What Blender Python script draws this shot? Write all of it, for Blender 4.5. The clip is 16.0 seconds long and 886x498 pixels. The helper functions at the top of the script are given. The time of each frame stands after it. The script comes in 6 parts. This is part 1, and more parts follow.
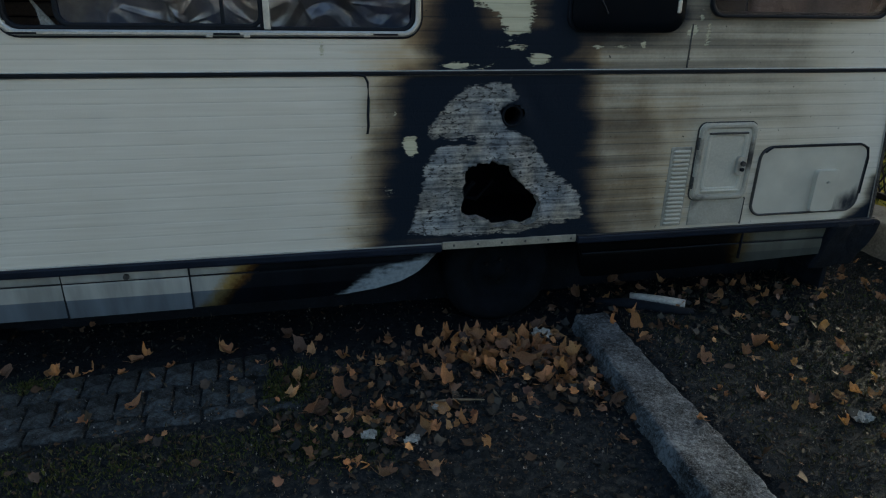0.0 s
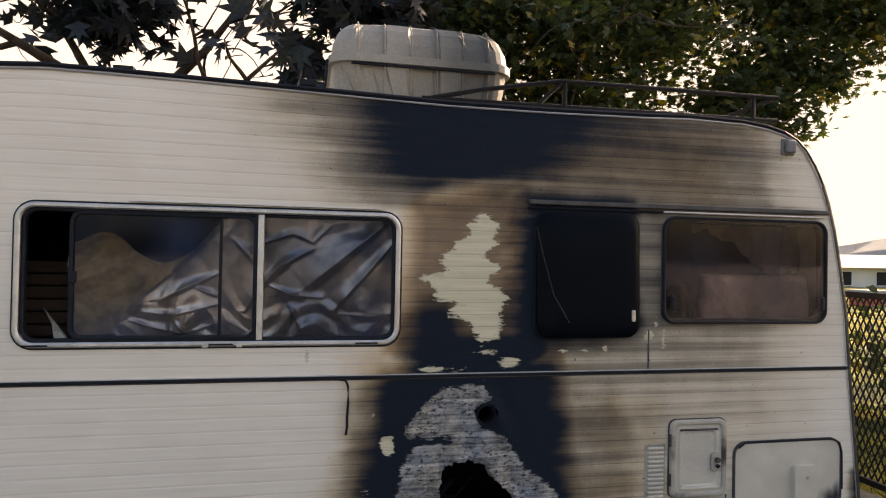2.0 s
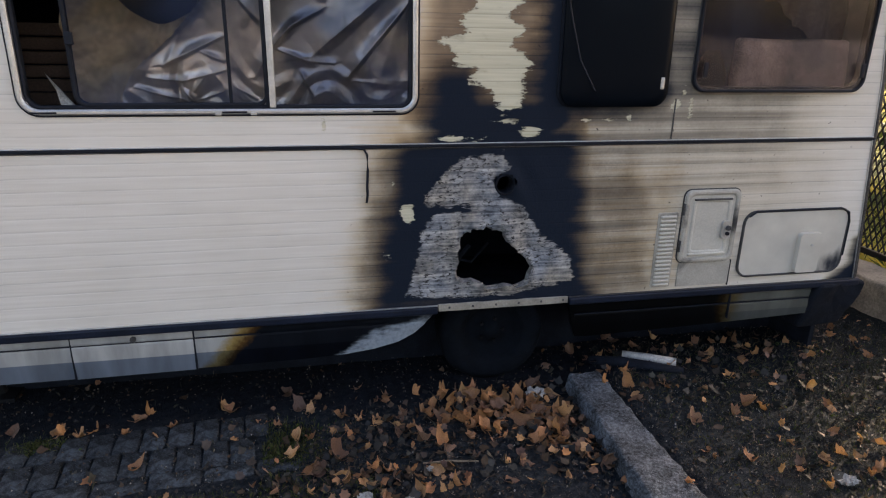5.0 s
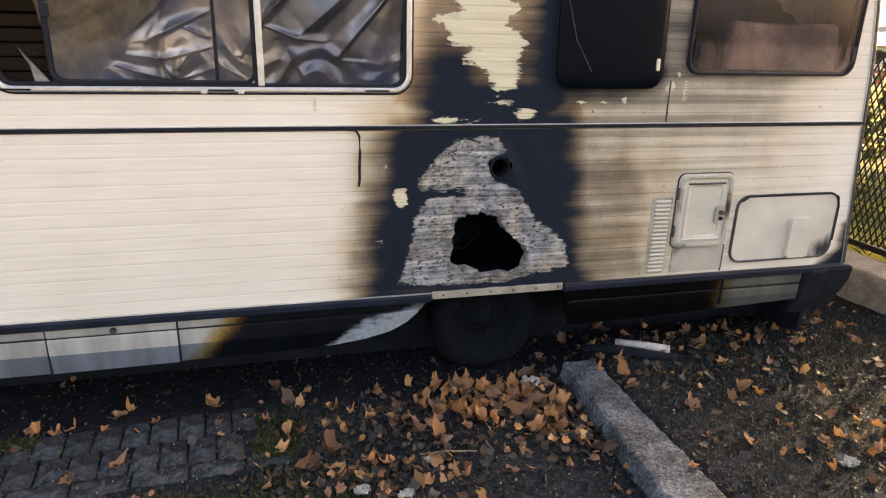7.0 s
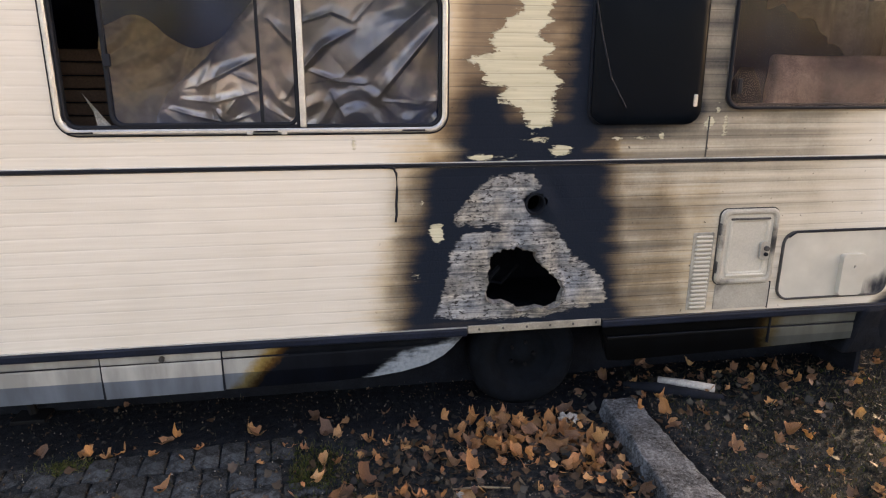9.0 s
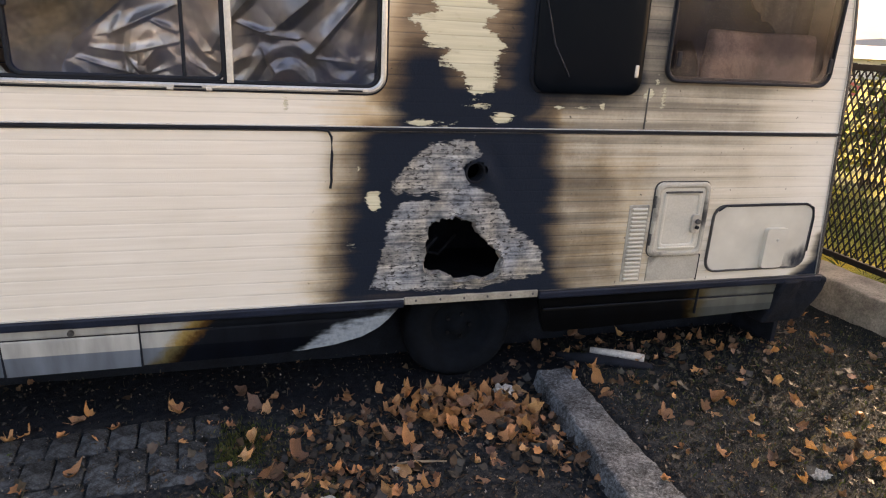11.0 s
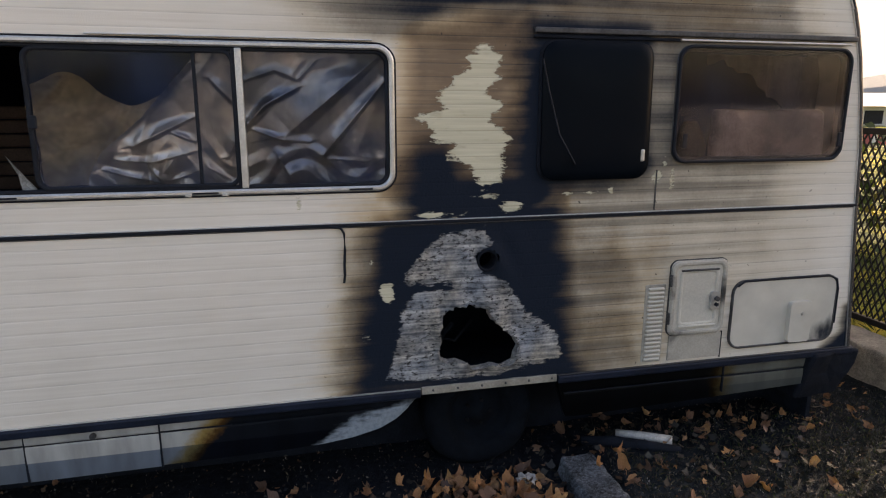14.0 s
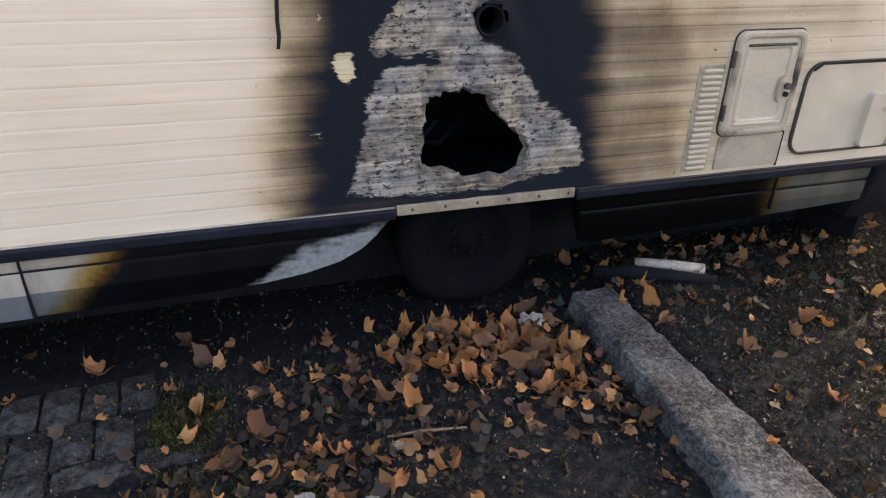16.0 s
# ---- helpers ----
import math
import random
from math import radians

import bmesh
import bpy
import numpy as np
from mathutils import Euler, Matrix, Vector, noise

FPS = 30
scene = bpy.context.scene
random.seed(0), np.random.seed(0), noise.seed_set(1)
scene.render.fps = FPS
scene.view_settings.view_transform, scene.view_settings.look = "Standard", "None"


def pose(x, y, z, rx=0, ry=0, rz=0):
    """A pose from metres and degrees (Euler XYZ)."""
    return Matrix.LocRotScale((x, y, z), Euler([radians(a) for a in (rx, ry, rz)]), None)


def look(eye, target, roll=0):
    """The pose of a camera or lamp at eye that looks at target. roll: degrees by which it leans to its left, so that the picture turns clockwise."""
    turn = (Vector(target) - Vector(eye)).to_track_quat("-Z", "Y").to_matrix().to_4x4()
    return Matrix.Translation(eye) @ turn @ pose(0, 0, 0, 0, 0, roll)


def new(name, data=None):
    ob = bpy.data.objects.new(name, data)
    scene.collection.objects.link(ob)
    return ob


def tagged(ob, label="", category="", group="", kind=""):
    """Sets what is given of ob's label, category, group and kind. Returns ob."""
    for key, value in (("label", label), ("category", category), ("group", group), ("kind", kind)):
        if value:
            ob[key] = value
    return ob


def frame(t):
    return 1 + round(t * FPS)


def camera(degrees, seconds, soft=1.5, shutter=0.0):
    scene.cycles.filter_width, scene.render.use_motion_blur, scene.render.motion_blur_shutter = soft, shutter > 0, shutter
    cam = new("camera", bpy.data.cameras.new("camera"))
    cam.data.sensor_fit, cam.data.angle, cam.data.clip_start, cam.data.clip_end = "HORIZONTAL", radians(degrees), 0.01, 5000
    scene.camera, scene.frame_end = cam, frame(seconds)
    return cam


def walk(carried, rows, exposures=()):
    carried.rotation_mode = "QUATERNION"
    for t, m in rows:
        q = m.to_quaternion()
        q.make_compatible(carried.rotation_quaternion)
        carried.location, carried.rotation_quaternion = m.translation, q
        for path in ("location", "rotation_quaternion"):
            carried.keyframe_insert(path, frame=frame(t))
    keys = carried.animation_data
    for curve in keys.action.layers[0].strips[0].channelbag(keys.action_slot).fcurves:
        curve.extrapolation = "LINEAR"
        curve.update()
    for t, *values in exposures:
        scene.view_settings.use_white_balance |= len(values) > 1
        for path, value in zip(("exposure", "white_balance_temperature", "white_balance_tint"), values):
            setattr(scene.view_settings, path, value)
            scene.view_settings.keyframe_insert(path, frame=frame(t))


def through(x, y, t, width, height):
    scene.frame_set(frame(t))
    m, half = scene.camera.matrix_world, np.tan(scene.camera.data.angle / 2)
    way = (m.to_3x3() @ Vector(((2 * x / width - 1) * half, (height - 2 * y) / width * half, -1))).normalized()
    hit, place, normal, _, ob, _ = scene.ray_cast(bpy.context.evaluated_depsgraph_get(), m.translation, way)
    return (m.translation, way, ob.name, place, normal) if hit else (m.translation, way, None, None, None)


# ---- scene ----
# Camera: a phone held at head height in front of the caravan's side, tilted up and down.
cam = camera(68.9, 16.0, soft=1.15)
ROWS = [
    (0, -0.709, -2.768, 1.633, 67.93, -1.05, -11.98),
    (0.5, -0.695, -2.815, 1.699, 71.36, -2.45, -14.71),
    (1, -0.633, -2.876, 1.709, 81.04, -1.04, -14.09),
    (1.5, -0.642, -2.894, 1.757, 85.71, -0.92, -12.72),
    (2, -0.637, -2.914, 1.832, 90.88, -1.05, -12.06),
    (2.5, -0.672, -2.914, 1.928, 92.7, -0.46, -12.34),
    (3, -0.66, -2.951, 2, 95.22, -0.58, -11.11),
    (3.5, -0.694, -2.897, 1.937, 85.69, -0.63, -11.48),
    (4, -0.671, -2.882, 1.852, 78.79, -0.46, -11.34),
    (4.5, -0.674, -2.846, 1.828, 72.81, -0.97, -11.48),
    (4.7, -0.683, -2.842, 1.808, 71.85, -1.03, -11.63),
    (6.8, -0.768, -2.796, 1.684, 70.68, -1.08, -12.09),
    (7, -0.781, -2.767, 1.676, 71.71, -1.39, -14.25),
    (7.5, -0.688, -2.816, 1.689, 73.87, -2.01, -13.55),
    (8, -0.667, -2.829, 1.685, 75.03, -1.2, -12.15),
    (8.5, -0.636, -2.835, 1.713, 74.83, -1.64, -8.47),
    (8.7, -0.666, -2.833, 1.708, 74.74, -0.88, -8.71),
    (10.8, -0.768, -2.682, 1.703, 70.91, -2.07, -13.57),
    (11, -0.734, -2.715, 1.674, 71.89, -2.85, -15.59),
    (11.5, -0.659, -2.752, 1.687, 73.89, -1.58, -16.17),
    (12, -0.657, -2.776, 1.747, 88.39, -1.28, -15.14),
    (12.5, -0.662, -2.817, 1.84, 92.43, -1.93, -14.15),
    (13, -0.658, -2.828, 1.905, 90.17, -1.83, -12.69),
    (13.5, -0.671, -2.78, 1.818, 83.44, -0.99, -12.85),
    (14, -0.66, -2.726, 1.798, 77.38, -0.14, -13.53),
    (14.5, -0.742, -2.657, 1.698, 70.86, 1.24, -13.04),
    (15, -0.752, -2.537, 1.621, 67.72, 1.56, -11.19),
    (15.5, -0.683, -2.26, 1.47, 66.39, 2.34, -7.43),
    (16, -0.579, -1.962, 1.37, 63.32, -1.06, -17.66),
]
EXPOSURES = [
    (0, 0.88, 6400, 0), (0.5, 1.58, 7900, 16), (1, 1.90, 8200, 20), (1.5, 2.05, 8900, 22), (2, 1.62, 8000, 20), (2.5, 1.05, 7050, 17), (3, 0.85, 6450, 12), (3.5, 0.68, 6250, 13),
    (4, 1.15, 6700, 15), (4.5, 1.78, 7300, 19), (4.7, 1.85, 7300, 20), (6.8, 2.66, 8800, 23), (7.5, 2.70, 8900, 23), (8.7, 2.56, 8900, 24), (10.8, 2.46, 8800, 24), (11.5, 2.56, 8900, 24),
    (12, 2.35, 8900, 22), (12.5, 2.0, 8900, 20), (13, 1.65, 8300, 21), (13.5, 1.45, 7600, 20), (14, 1.70, 7700, 20), (14.5, 2.20, 8100, 22), (15, 2.50, 8300, 24), (16, 2.45, 8700, 24),
]
walk(cam, [(t, pose(x, y, z, rx, ry, rz)) for t, x, y, z, rx, ry, rz in ROWS], EXPOSURES)

# ---- light ----
SUN_AZ, SUN_EL = 64.0, 25.0  # degrees from +y towards +x, and above the horizon
world = bpy.data.worlds.new("sky")
scene.world = world
world.use_nodes = True
wn = world.node_tree.nodes
sky = wn.new("ShaderNodeTexSky")
sky.sky_type, sky.sun_disc = "NISHITA", False
sky.sun_elevation, sky.sun_rotation = radians(SUN_EL), radians(SUN_AZ)
sky.air_density, sky.dust_density, sky.ozone_density = 1.1, 4.5, 1.0
wn["Background"].inputs[1].default_value = 0.13
world.node_tree.links.new(sky.outputs[0], wn["Background"].inputs[0])
sun_way = Vector((math.sin(radians(SUN_AZ)) * math.cos(radians(SUN_EL)), math.cos(radians(SUN_AZ)) * math.cos(radians(SUN_EL)), math.sin(radians(SUN_EL))))
sun = new("sun", bpy.data.lights.new("sun", "SUN"))
sun.data.energy, sun.data.angle, sun.data.color = 3.4, radians(0.55), (1.0, 0.86, 0.66)
sun.matrix_world = look(sun_way * 30, (0, 0, 0))

# ---- materials ----
MATS = {}


class Nodes:
    """A short way to write a node material."""

    def __init__(self, name, rough=0.6, metal=0.0):
        self.mat = bpy.data.materials.new(name)
        self.mat.use_nodes = True
        self.t = self.mat.node_tree
        self.bsdf = self.t.nodes["Principled BSDF"]
        self.out = self.t.nodes["Material Output"]
        self.bsdf.inputs["Roughness"].default_value = rough
        self.bsdf.inputs["Metallic"].default_value = metal
        MATS[name] = self.mat

    def n(self, kind, **sockets):
        node = self.t.nodes.new("ShaderNode" + kind)
        for key, value in sockets.items():
            self.put(node.inputs[key.replace("_", " ")], value)
        return node

    def put(self, socket, value):
        if isinstance(value, bpy.types.NodeSocket):
            self.t.links.new(value, socket)
        else:
            socket.default_value = value

    def coord(self, scale=(1, 1, 1), kind="Object"):
        m = self.n("Mapping", Vector=self.n("TexCoord").outputs[kind])
        m.inputs["Scale"].default_value = scale
        return m.outputs[0]

    def noise(self, scale, vec=None, detail=4.0, rough=0.55):
        return self.n("TexNoise", Vector=vec if vec is not None else self.coord(), Scale=scale, Detail=detail, Roughness=rough).outputs["Fac"]

    def ramp(self, fac, *stops):
        node = self.n("ValToRGB", Fac=fac)
        els = node.color_ramp.elements
        while len(els) < len(stops):
            els.new(0.5)
        for el, (p, c) in zip(els, stops):
            el.position = p
            el.color = (c, c, c, 1) if isinstance(c, (int, float)) else (*c, 1)
        return node.outputs[0]

    def mix(self, fac, a, b, how="MIX"):
        node = self.t.nodes.new("ShaderNodeMix")
        node.data_type, node.blend_type = "RGBA", how
        for sock, v in ((node.inputs[0], fac), (node.inputs[6], a), (node.inputs[7], b)):
            if isinstance(v, tuple):
                v = (*v, 1)
            self.put(sock, v)
        return node.outputs[2]

    def math(self, how, a, b=0.0, clamp=False):
        node = self.t.nodes.new("ShaderNodeMath")
        node.operation, node.use_clamp = how, clamp
        self.put(node.inputs[0], a)
        self.put(node.inputs[1], b)
        return node.outputs[0]

    def attr(self, name):
        node = self.n("Attribute")
        node.attribute_name = name
        return node.outputs["Fac"]

    def step(self, v, a, b):
        node = self.n("MapRange", Value=v, From_Min=a, From_Max=b)
        node.interpolation_type = "SMOOTHSTEP"
        return node.outputs[0]

    def bump(self, height, dist, strength=1.0):
        b = self.n("Bump", Height=height, Distance=dist, Strength=strength)
        self.t.links.new(b.outputs[0], self.bsdf.inputs["Normal"])

    def color(self, v):
        self.put(self.bsdf.inputs["Base Color"], (*v, 1) if isinstance(v, tuple) else v)
        return self

    def rough(self, v):
        self.put(self.bsdf.inputs["Roughness"], v)
        return self


def plain(name, c, rough=0.6, metal=0.0, vary=0.25, scale=9.0, grain=120.0, bump=0.0004, soot=0.0):
    """Paint, plastic or metal with blotches, grain and some grime."""
    k = Nodes(name, rough, metal)
    big = k.ramp(k.noise(scale), (0.3, 1 - vary), (0.7, 1.0))
    col = k.mix(1.0, c, big, "MULTIPLY")
    fine = k.ramp(k.noise(grain, detail=2), (0.35, 1 - vary * 0.6), (0.65, 1.0))
    col = k.mix(1.0, col, fine, "MULTIPLY")
    if soot:
        col = k.mix(k.step(k.noise(4.0, detail=6), 0.62 - soot * 0.4, 0.8 - soot * 0.4), col, (0.012, 0.012, 0.015))
    k.color(col)
    k.bsdf.inputs["Specular IOR Level"].default_value = min(0.5, 0.08 + 2.5 * max(c))
    k.rough(k.math("ADD", rough - 0.08, k.math("MULTIPLY", k.noise(scale * 3), 0.2)))
    k.bump(k.noise(grain * 2, detail=2), bump)
    return k.mat


def siding_material():
    """Cream enamel on ribbed aluminium: scorched brown, sooted black and burnt bare."""
    k = Nodes("scorched_cream_siding", 0.42)
    streak = k.noise(1.0, k.coord((2.2, 1, 75)), 5)
    cloud = k.noise(5.0, detail=6)
    fine = k.noise(70.0, detail=5, rough=0.65)
    grit = k.noise(260.0, detail=3)
    paint = k.mix(k.ramp(streak, (0.35, 0.0), (0.7, 1.0)), (0.69, 0.640, 0.565), (0.77, 0.722, 0.65))
    paint = k.mix(k.math("MULTIPLY", k.ramp(k.noise(1.7, detail=3), (0.42, 0.0), (0.7, 1.0)), 0.3), paint, (0.55, 0.50, 0.42))
    drawn = k.step(k.noise(1.0, k.coord((1.3, 1, 36.2)), 4), 0.54, 0.74)
    paint = k.mix(k.math("MULTIPLY", drawn, 0.22), paint, (0.46, 0.41, 0.33))
    chips = k.step(k.noise(38.0, detail=2), 0.70, 0.74)
    # scorched enamel: yellow, then brown
    sc = k.math("ADD", k.attr("scorch"), k.math("MULTIPLY", k.math("SUBTRACT", cloud, 0.5), 0.5))
    sc = k.math("ADD", sc, k.math("MULTIPLY", k.math("SUBTRACT", streak, 0.5), 0.5))
    burnt = k.ramp(sc, (0.12, (1, 1, 1)), (0.36, (0.84, 0.71, 0.54)), (0.64, (0.54, 0.41, 0.28)), (0.95, (0.24, 0.17, 0.115)))
    col = k.mix(1.0, paint, burnt, "MULTIPLY")
    lines = k.math("MULTIPLY", k.attr("groove"), k.math("ADD", k.math("MULTIPLY", k.ramp(cloud, (0.35, 0.0), (0.7, 1.0)), 0.4), k.math("ADD", k.math("MULTIPLY", k.attr("scorch"), 0.6), k.math("MULTIPLY", k.attr("soot"), 0.6)), True))
    col = k.mix(lines, col, (0.06, 0.05, 0.042))
    # soot, which lies along the ribs
    at = k.attr("soot")
    bell = k.math("MULTIPLY", k.math("MINIMUM", at, 0.5), 2.0)
    stripes = k.noise(1.0, k.coord((0.45, 1, 19)), 3, 0.55)
    so = k.math("ADD", at, k.math("MULTIPLY", k.math("MULTIPLY", k.math("SUBTRACT", stripes, 0.5), 0.75), bell))
    so = k.math("ADD", so, k.math("MULTIPLY", k.math("MULTIPLY", k.math("SUBTRACT", fine, 0.5), 0.13), bell))
    so = k.math("ADD", so, k.math("MULTIPLY", k.math("MULTIPLY", k.math("SUBTRACT", cloud, 0.5), 0.22), bell))
    film = k.step(so, 0.05, 0.95)
    spots = k.math("MULTIPLY", chips, k.step(k.attr("soot"), 0.08, 0.3))
    col = k.mix(k.math("MULTIPLY", spots, 0.8), col, (0.04, 0.035, 0.03))
    col = k.mix(1.0, col, k.ramp(film, (0.0, (1, 1, 1)), (0.22, (0.83, 0.79, 0.71)), (0.5, (0.53, 0.49, 0.42))), "MULTIPLY")
    col = k.mix(k.math("POWER", film, 1.45), col, (0.0100, 0.0152, 0.0255))
    # flaked off to the pale primer
    ragged = k.noise(1.0, k.coord((11, 1, 38)), 8, 0.74)
    edge = k.math("MULTIPLY", k.math("SUBTRACT", ragged, 0.5), 0.16)
    pr = k.step(k.math("ADD", k.attr("primer"), edge), -0.004, 0.004)
    prim = k.mix(k.ramp(streak, (0.3, 0.0), (0.7, 1.0)), (0.47, 0.44, 0.31), (0.64, 0.60, 0.46))
    prim = k.mix(k.math("MULTIPLY", k.attr("groove"), 0.55), prim, (0.20, 0.17, 0.11))
    prim = k.mix(k.math("MULTIPLY", k.step(k.noise(9.0, k.coord((1, 1, 2.5)), 5), 0.55, 0.72), 0.45), prim, (0.30, 0.26, 0.17))
    col = k.mix(pr, col, prim)
    # burnt through to grey metal with ash
    ba_raw = k.math("ADD", k.attr("bare"), k.math("MULTIPLY", k.math("SUBTRACT", ragged, 0.5), 0.12))
    ba = k.step(ba_raw, -0.005, 0.005)
    ash = k.ramp(k.math("ADD", k.math("MULTIPLY", fine, 0.18), k.math("ADD", k.math("MULTIPLY", streak, 0.5), k.math("MULTIPLY", k.noise(16.0, detail=6), 0.32))), (0.36, (0.030, 0.033, 0.042)), (0.45, (0.13, 0.135, 0.145)), (0.55, (0.33, 0.32, 0.31)), (0.67, (0.60, 0.575, 0.54)))
    ash = k.mix(1.0, ash, k.ramp(k.noise(4.5, detail=3), (0.36, (0.86, 0.96, 1.08)), (0.64, (1.06, 0.98, 0.84))), "MULTIPLY")
    flecks = k.math("MULTIPLY", k.step(k.noise(1.0, k.coord((34, 1, 85)), 5, 0.75), 0.525, 0.575), k.step(k.noise(7.0, detail=4), 0.42, 0.52))
    ash = k.mix(flecks, ash, (0.018, 0.018, 0.02))
    white = k.step(k.attr("heat"), 0.2, 0.8)
    ash = k.mix(k.math("MULTIPLY", white, 0.75), ash, (0.50, 0.50, 0.53))
    col = k.mix(ba, col, ash)
    k.color(col)
    k.put(k.bsdf.inputs["Specular IOR Level"], k.math("SUBTRACT", 0.5, k.math("MULTIPLY", k.math("MULTIPLY", film, k.math("SUBTRACT", 1.0, ba)), 0.42)))
    r = k.math("ADD", k.math("MULTIPLY", film, 0.35), k.math("ADD", 0.34, k.math("MULTIPLY", cloud, 0.15)))
    k.rough(k.math("ADD", r, k.math("MULTIPLY", ba, 0.15)))
    h = k.math("ADD", k.math("MULTIPLY", grit, 0.25), k.math("MULTIPLY", k.math("MULTIPLY", film, fine), 1.2))
    h = k.math("SUBTRACT", h, k.math("MULTIPLY", k.math("ADD", pr, ba), 0.9))
    h = k.math("ADD", h, k.math("MULTIPLY", k.math("MULTIPLY", ba, fine), 0.9))
    k.bump(h, 0.0016)
    return k.mat


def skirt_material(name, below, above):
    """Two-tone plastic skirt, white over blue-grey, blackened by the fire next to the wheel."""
    k = Nodes(name, 0.5)
    sep = k.n("SeparateXYZ", Vector=k.n("TexCoord").outputs["Object"])
    fine = k.noise(60.0, detail=5)
    cloud = k.noise(6.0, detail=5)
    two = k.step(sep.outputs["Z"], 0.345, 0.349)
    col = k.mix(two, below, above)
    dirt = k.ramp(k.noise(3.0, k.coord((3, 1, 0.6)), 6), (0.4, 0.62), (0.66, 1.0))
    col = k.mix(1.0, col, dirt, "MULTIPLY")
    v = k.math("ADD", k.attr("soot"), k.math("MULTIPLY", k.math("SUBTRACT", cloud, 0.5), 0.35))
    v = k.math("ADD", v, k.math("MULTIPLY", k.math("SUBTRACT", fine, 0.5), 0.12))
    char = k.ramp(v, (0.14, (1, 1, 1)), (0.30, (0.75, 0.50, 0.16)), (0.44, (0.20, 0.10, 0.03)), (0.56, (0.016, 0.021, 0.032)))
    pale = k.step(k.math("ADD", k.attr("clear"), k.math("MULTIPLY", k.math("SUBTRACT", k.noise(14.0, k.coord((1, 1, 3)), 5), 0.5), 0.9)), 0.35, 0.75)
    k.color(k.mix(pale, k.mix(1.0, col, char, "MULTIPLY"), k.mix(fine, (0.09, 0.13, 0.18), (0.36, 0.41, 0.45))))
    k.put(k.bsdf.inputs["Specular IOR Level"], k.math("SUBTRACT", 0.5, k.math("MULTIPLY", k.step(v, 0.3, 0.5), 0.44)))
    k.bump(fine, 0.0006)
    return k.mat


def soil_material():
    """Black burnt soil, dry earth and worn grass."""
    k = Nodes("burnt_soil", 0.92)
    sep = k.n("SeparateXYZ", Vector=k.n("TexCoord").outputs["Object"])
    a, b, c = k.noise(2.2, detail=5), k.noise(26.0, detail=6, rough=0.7), k.noise(150.0, detail=4, rough=0.7)
    col = k.ramp(b, (0.34, (0.007, 0.011, 0.017)), (0.5, (0.018, 0.025, 0.034)), (0.66, (0.050, 0.056, 0.060)))
    col = k.mix(k.step(c, 0.60, 0.68), col, (0.09, 0.085, 0.072))
    earth = k.ramp(b, (0.34, (0.004, 0.006, 0.009)), (0.52, (0.008, 0.012, 0.014)), (0.68, (0.020, 0.026, 0.027)))
    dry = k.step(k.math("ADD", sep.outputs["X"], k.math("MULTIPLY", k.math("SUBTRACT", a, 0.5), 1.6)), 0.9, 1.9)
    col = k.mix(dry, col, earth)
    # darker beside and under the caravan, along its whole length
    footprint = k.math("ADD", sep.outputs["Y"], k.math("MULTIPLY", k.math("SUBTRACT", a, 0.5), 0.5))
    footprint = k.math("MULTIPLY", k.step(footprint, -0.22, 0.10), k.step(k.math("MULTIPLY", sep.outputs["X"], -1.0), -3.0, -2.2))
    col = k.mix(footprint, col, k.ramp(b, (0.36, (0.003, 0.005, 0.009)), (0.68, (0.012, 0.016, 0.024))))
    sand = k.ramp(k.noise(1.1, detail=6), (0.3, (0.26, 0.245, 0.225)), (0.7, (0.37, 0.35, 0.325)))
    green = k.ramp(b, (0.3, (0.024, 0.027, 0.024)), (0.6, (0.060, 0.063, 0.056)), (0.8, (0.11, 0.108, 0.094)))
    back = k.step(k.math("SUBTRACT", k.math("MULTIPLY", sep.outputs["Y"], -1.0), k.math("MULTIPLY", a, 0.8)), 1.2, 2.2)
    col = k.mix(k.math("MULTIPLY", back, 0.8), col, green)
    col = k.mix(k.step(k.math('MULTIPLY', sep.outputs['Y'], -1.0), 4.6, 5.6), col, sand)
    lawn = k.ramp(k.noise(0.9, detail=7), (0.38, (0.035, 0.055, 0.012)), (0.52, (0.15, 0.16, 0.02)), (0.66, (0.42, 0.30, 0.025)))
    far = k.math("MULTIPLY", k.step(sep.outputs["X"], 3.30, 3.36), k.step(sep.outputs["Y"], -1.0, 0.6))
    col = k.mix(far, col, lawn)
    k.color(col)
    k.bsdf.inputs["Specular IOR Level"].default_value = 0.12
    k.bump(k.math("ADD", b, k.math("MULTIPLY", c, 0.7)), 0.035)
    return k.mat


def leaf_material(name, tones, through, by="island"):
    """Leaf skin with veins, letting some light through."""
    k = Nodes(name, 0.6)
    rnd = k.n("NewGeometry").outputs["Random Per Island"] if by == "island" else k.n("ObjectInfo").outputs["Random"]
    col = k.ramp(rnd, *[(i / max(1, len(tones) - 1), c) for i, c in enumerate(tones)])
    blot = k.ramp(k.noise(35.0, detail=5), (0.32, 0.45), (0.62, 1.0))
    col = k.mix(1.0, col, blot, "MULTIPLY")
    k.color(col)
    k.bump(k.noise(60.0), 0.002)
    k.bsdf.inputs["Specular IOR Level"].default_value = 0.25
    tr = k.n("BsdfTranslucent", Color=k.mix(1.0, col, (1.15, 1.25, 0.65), "MULTIPLY"))
    m = k.n("MixShader", Fac=through)
    k.t.links.new(k.bsdf.outputs[0], m.inputs[1])
    k.t.links.new(tr.outputs[0], m.inputs[2])
    k.t.links.new(m.outputs[0], k.out.inputs[0])
    return k.mat


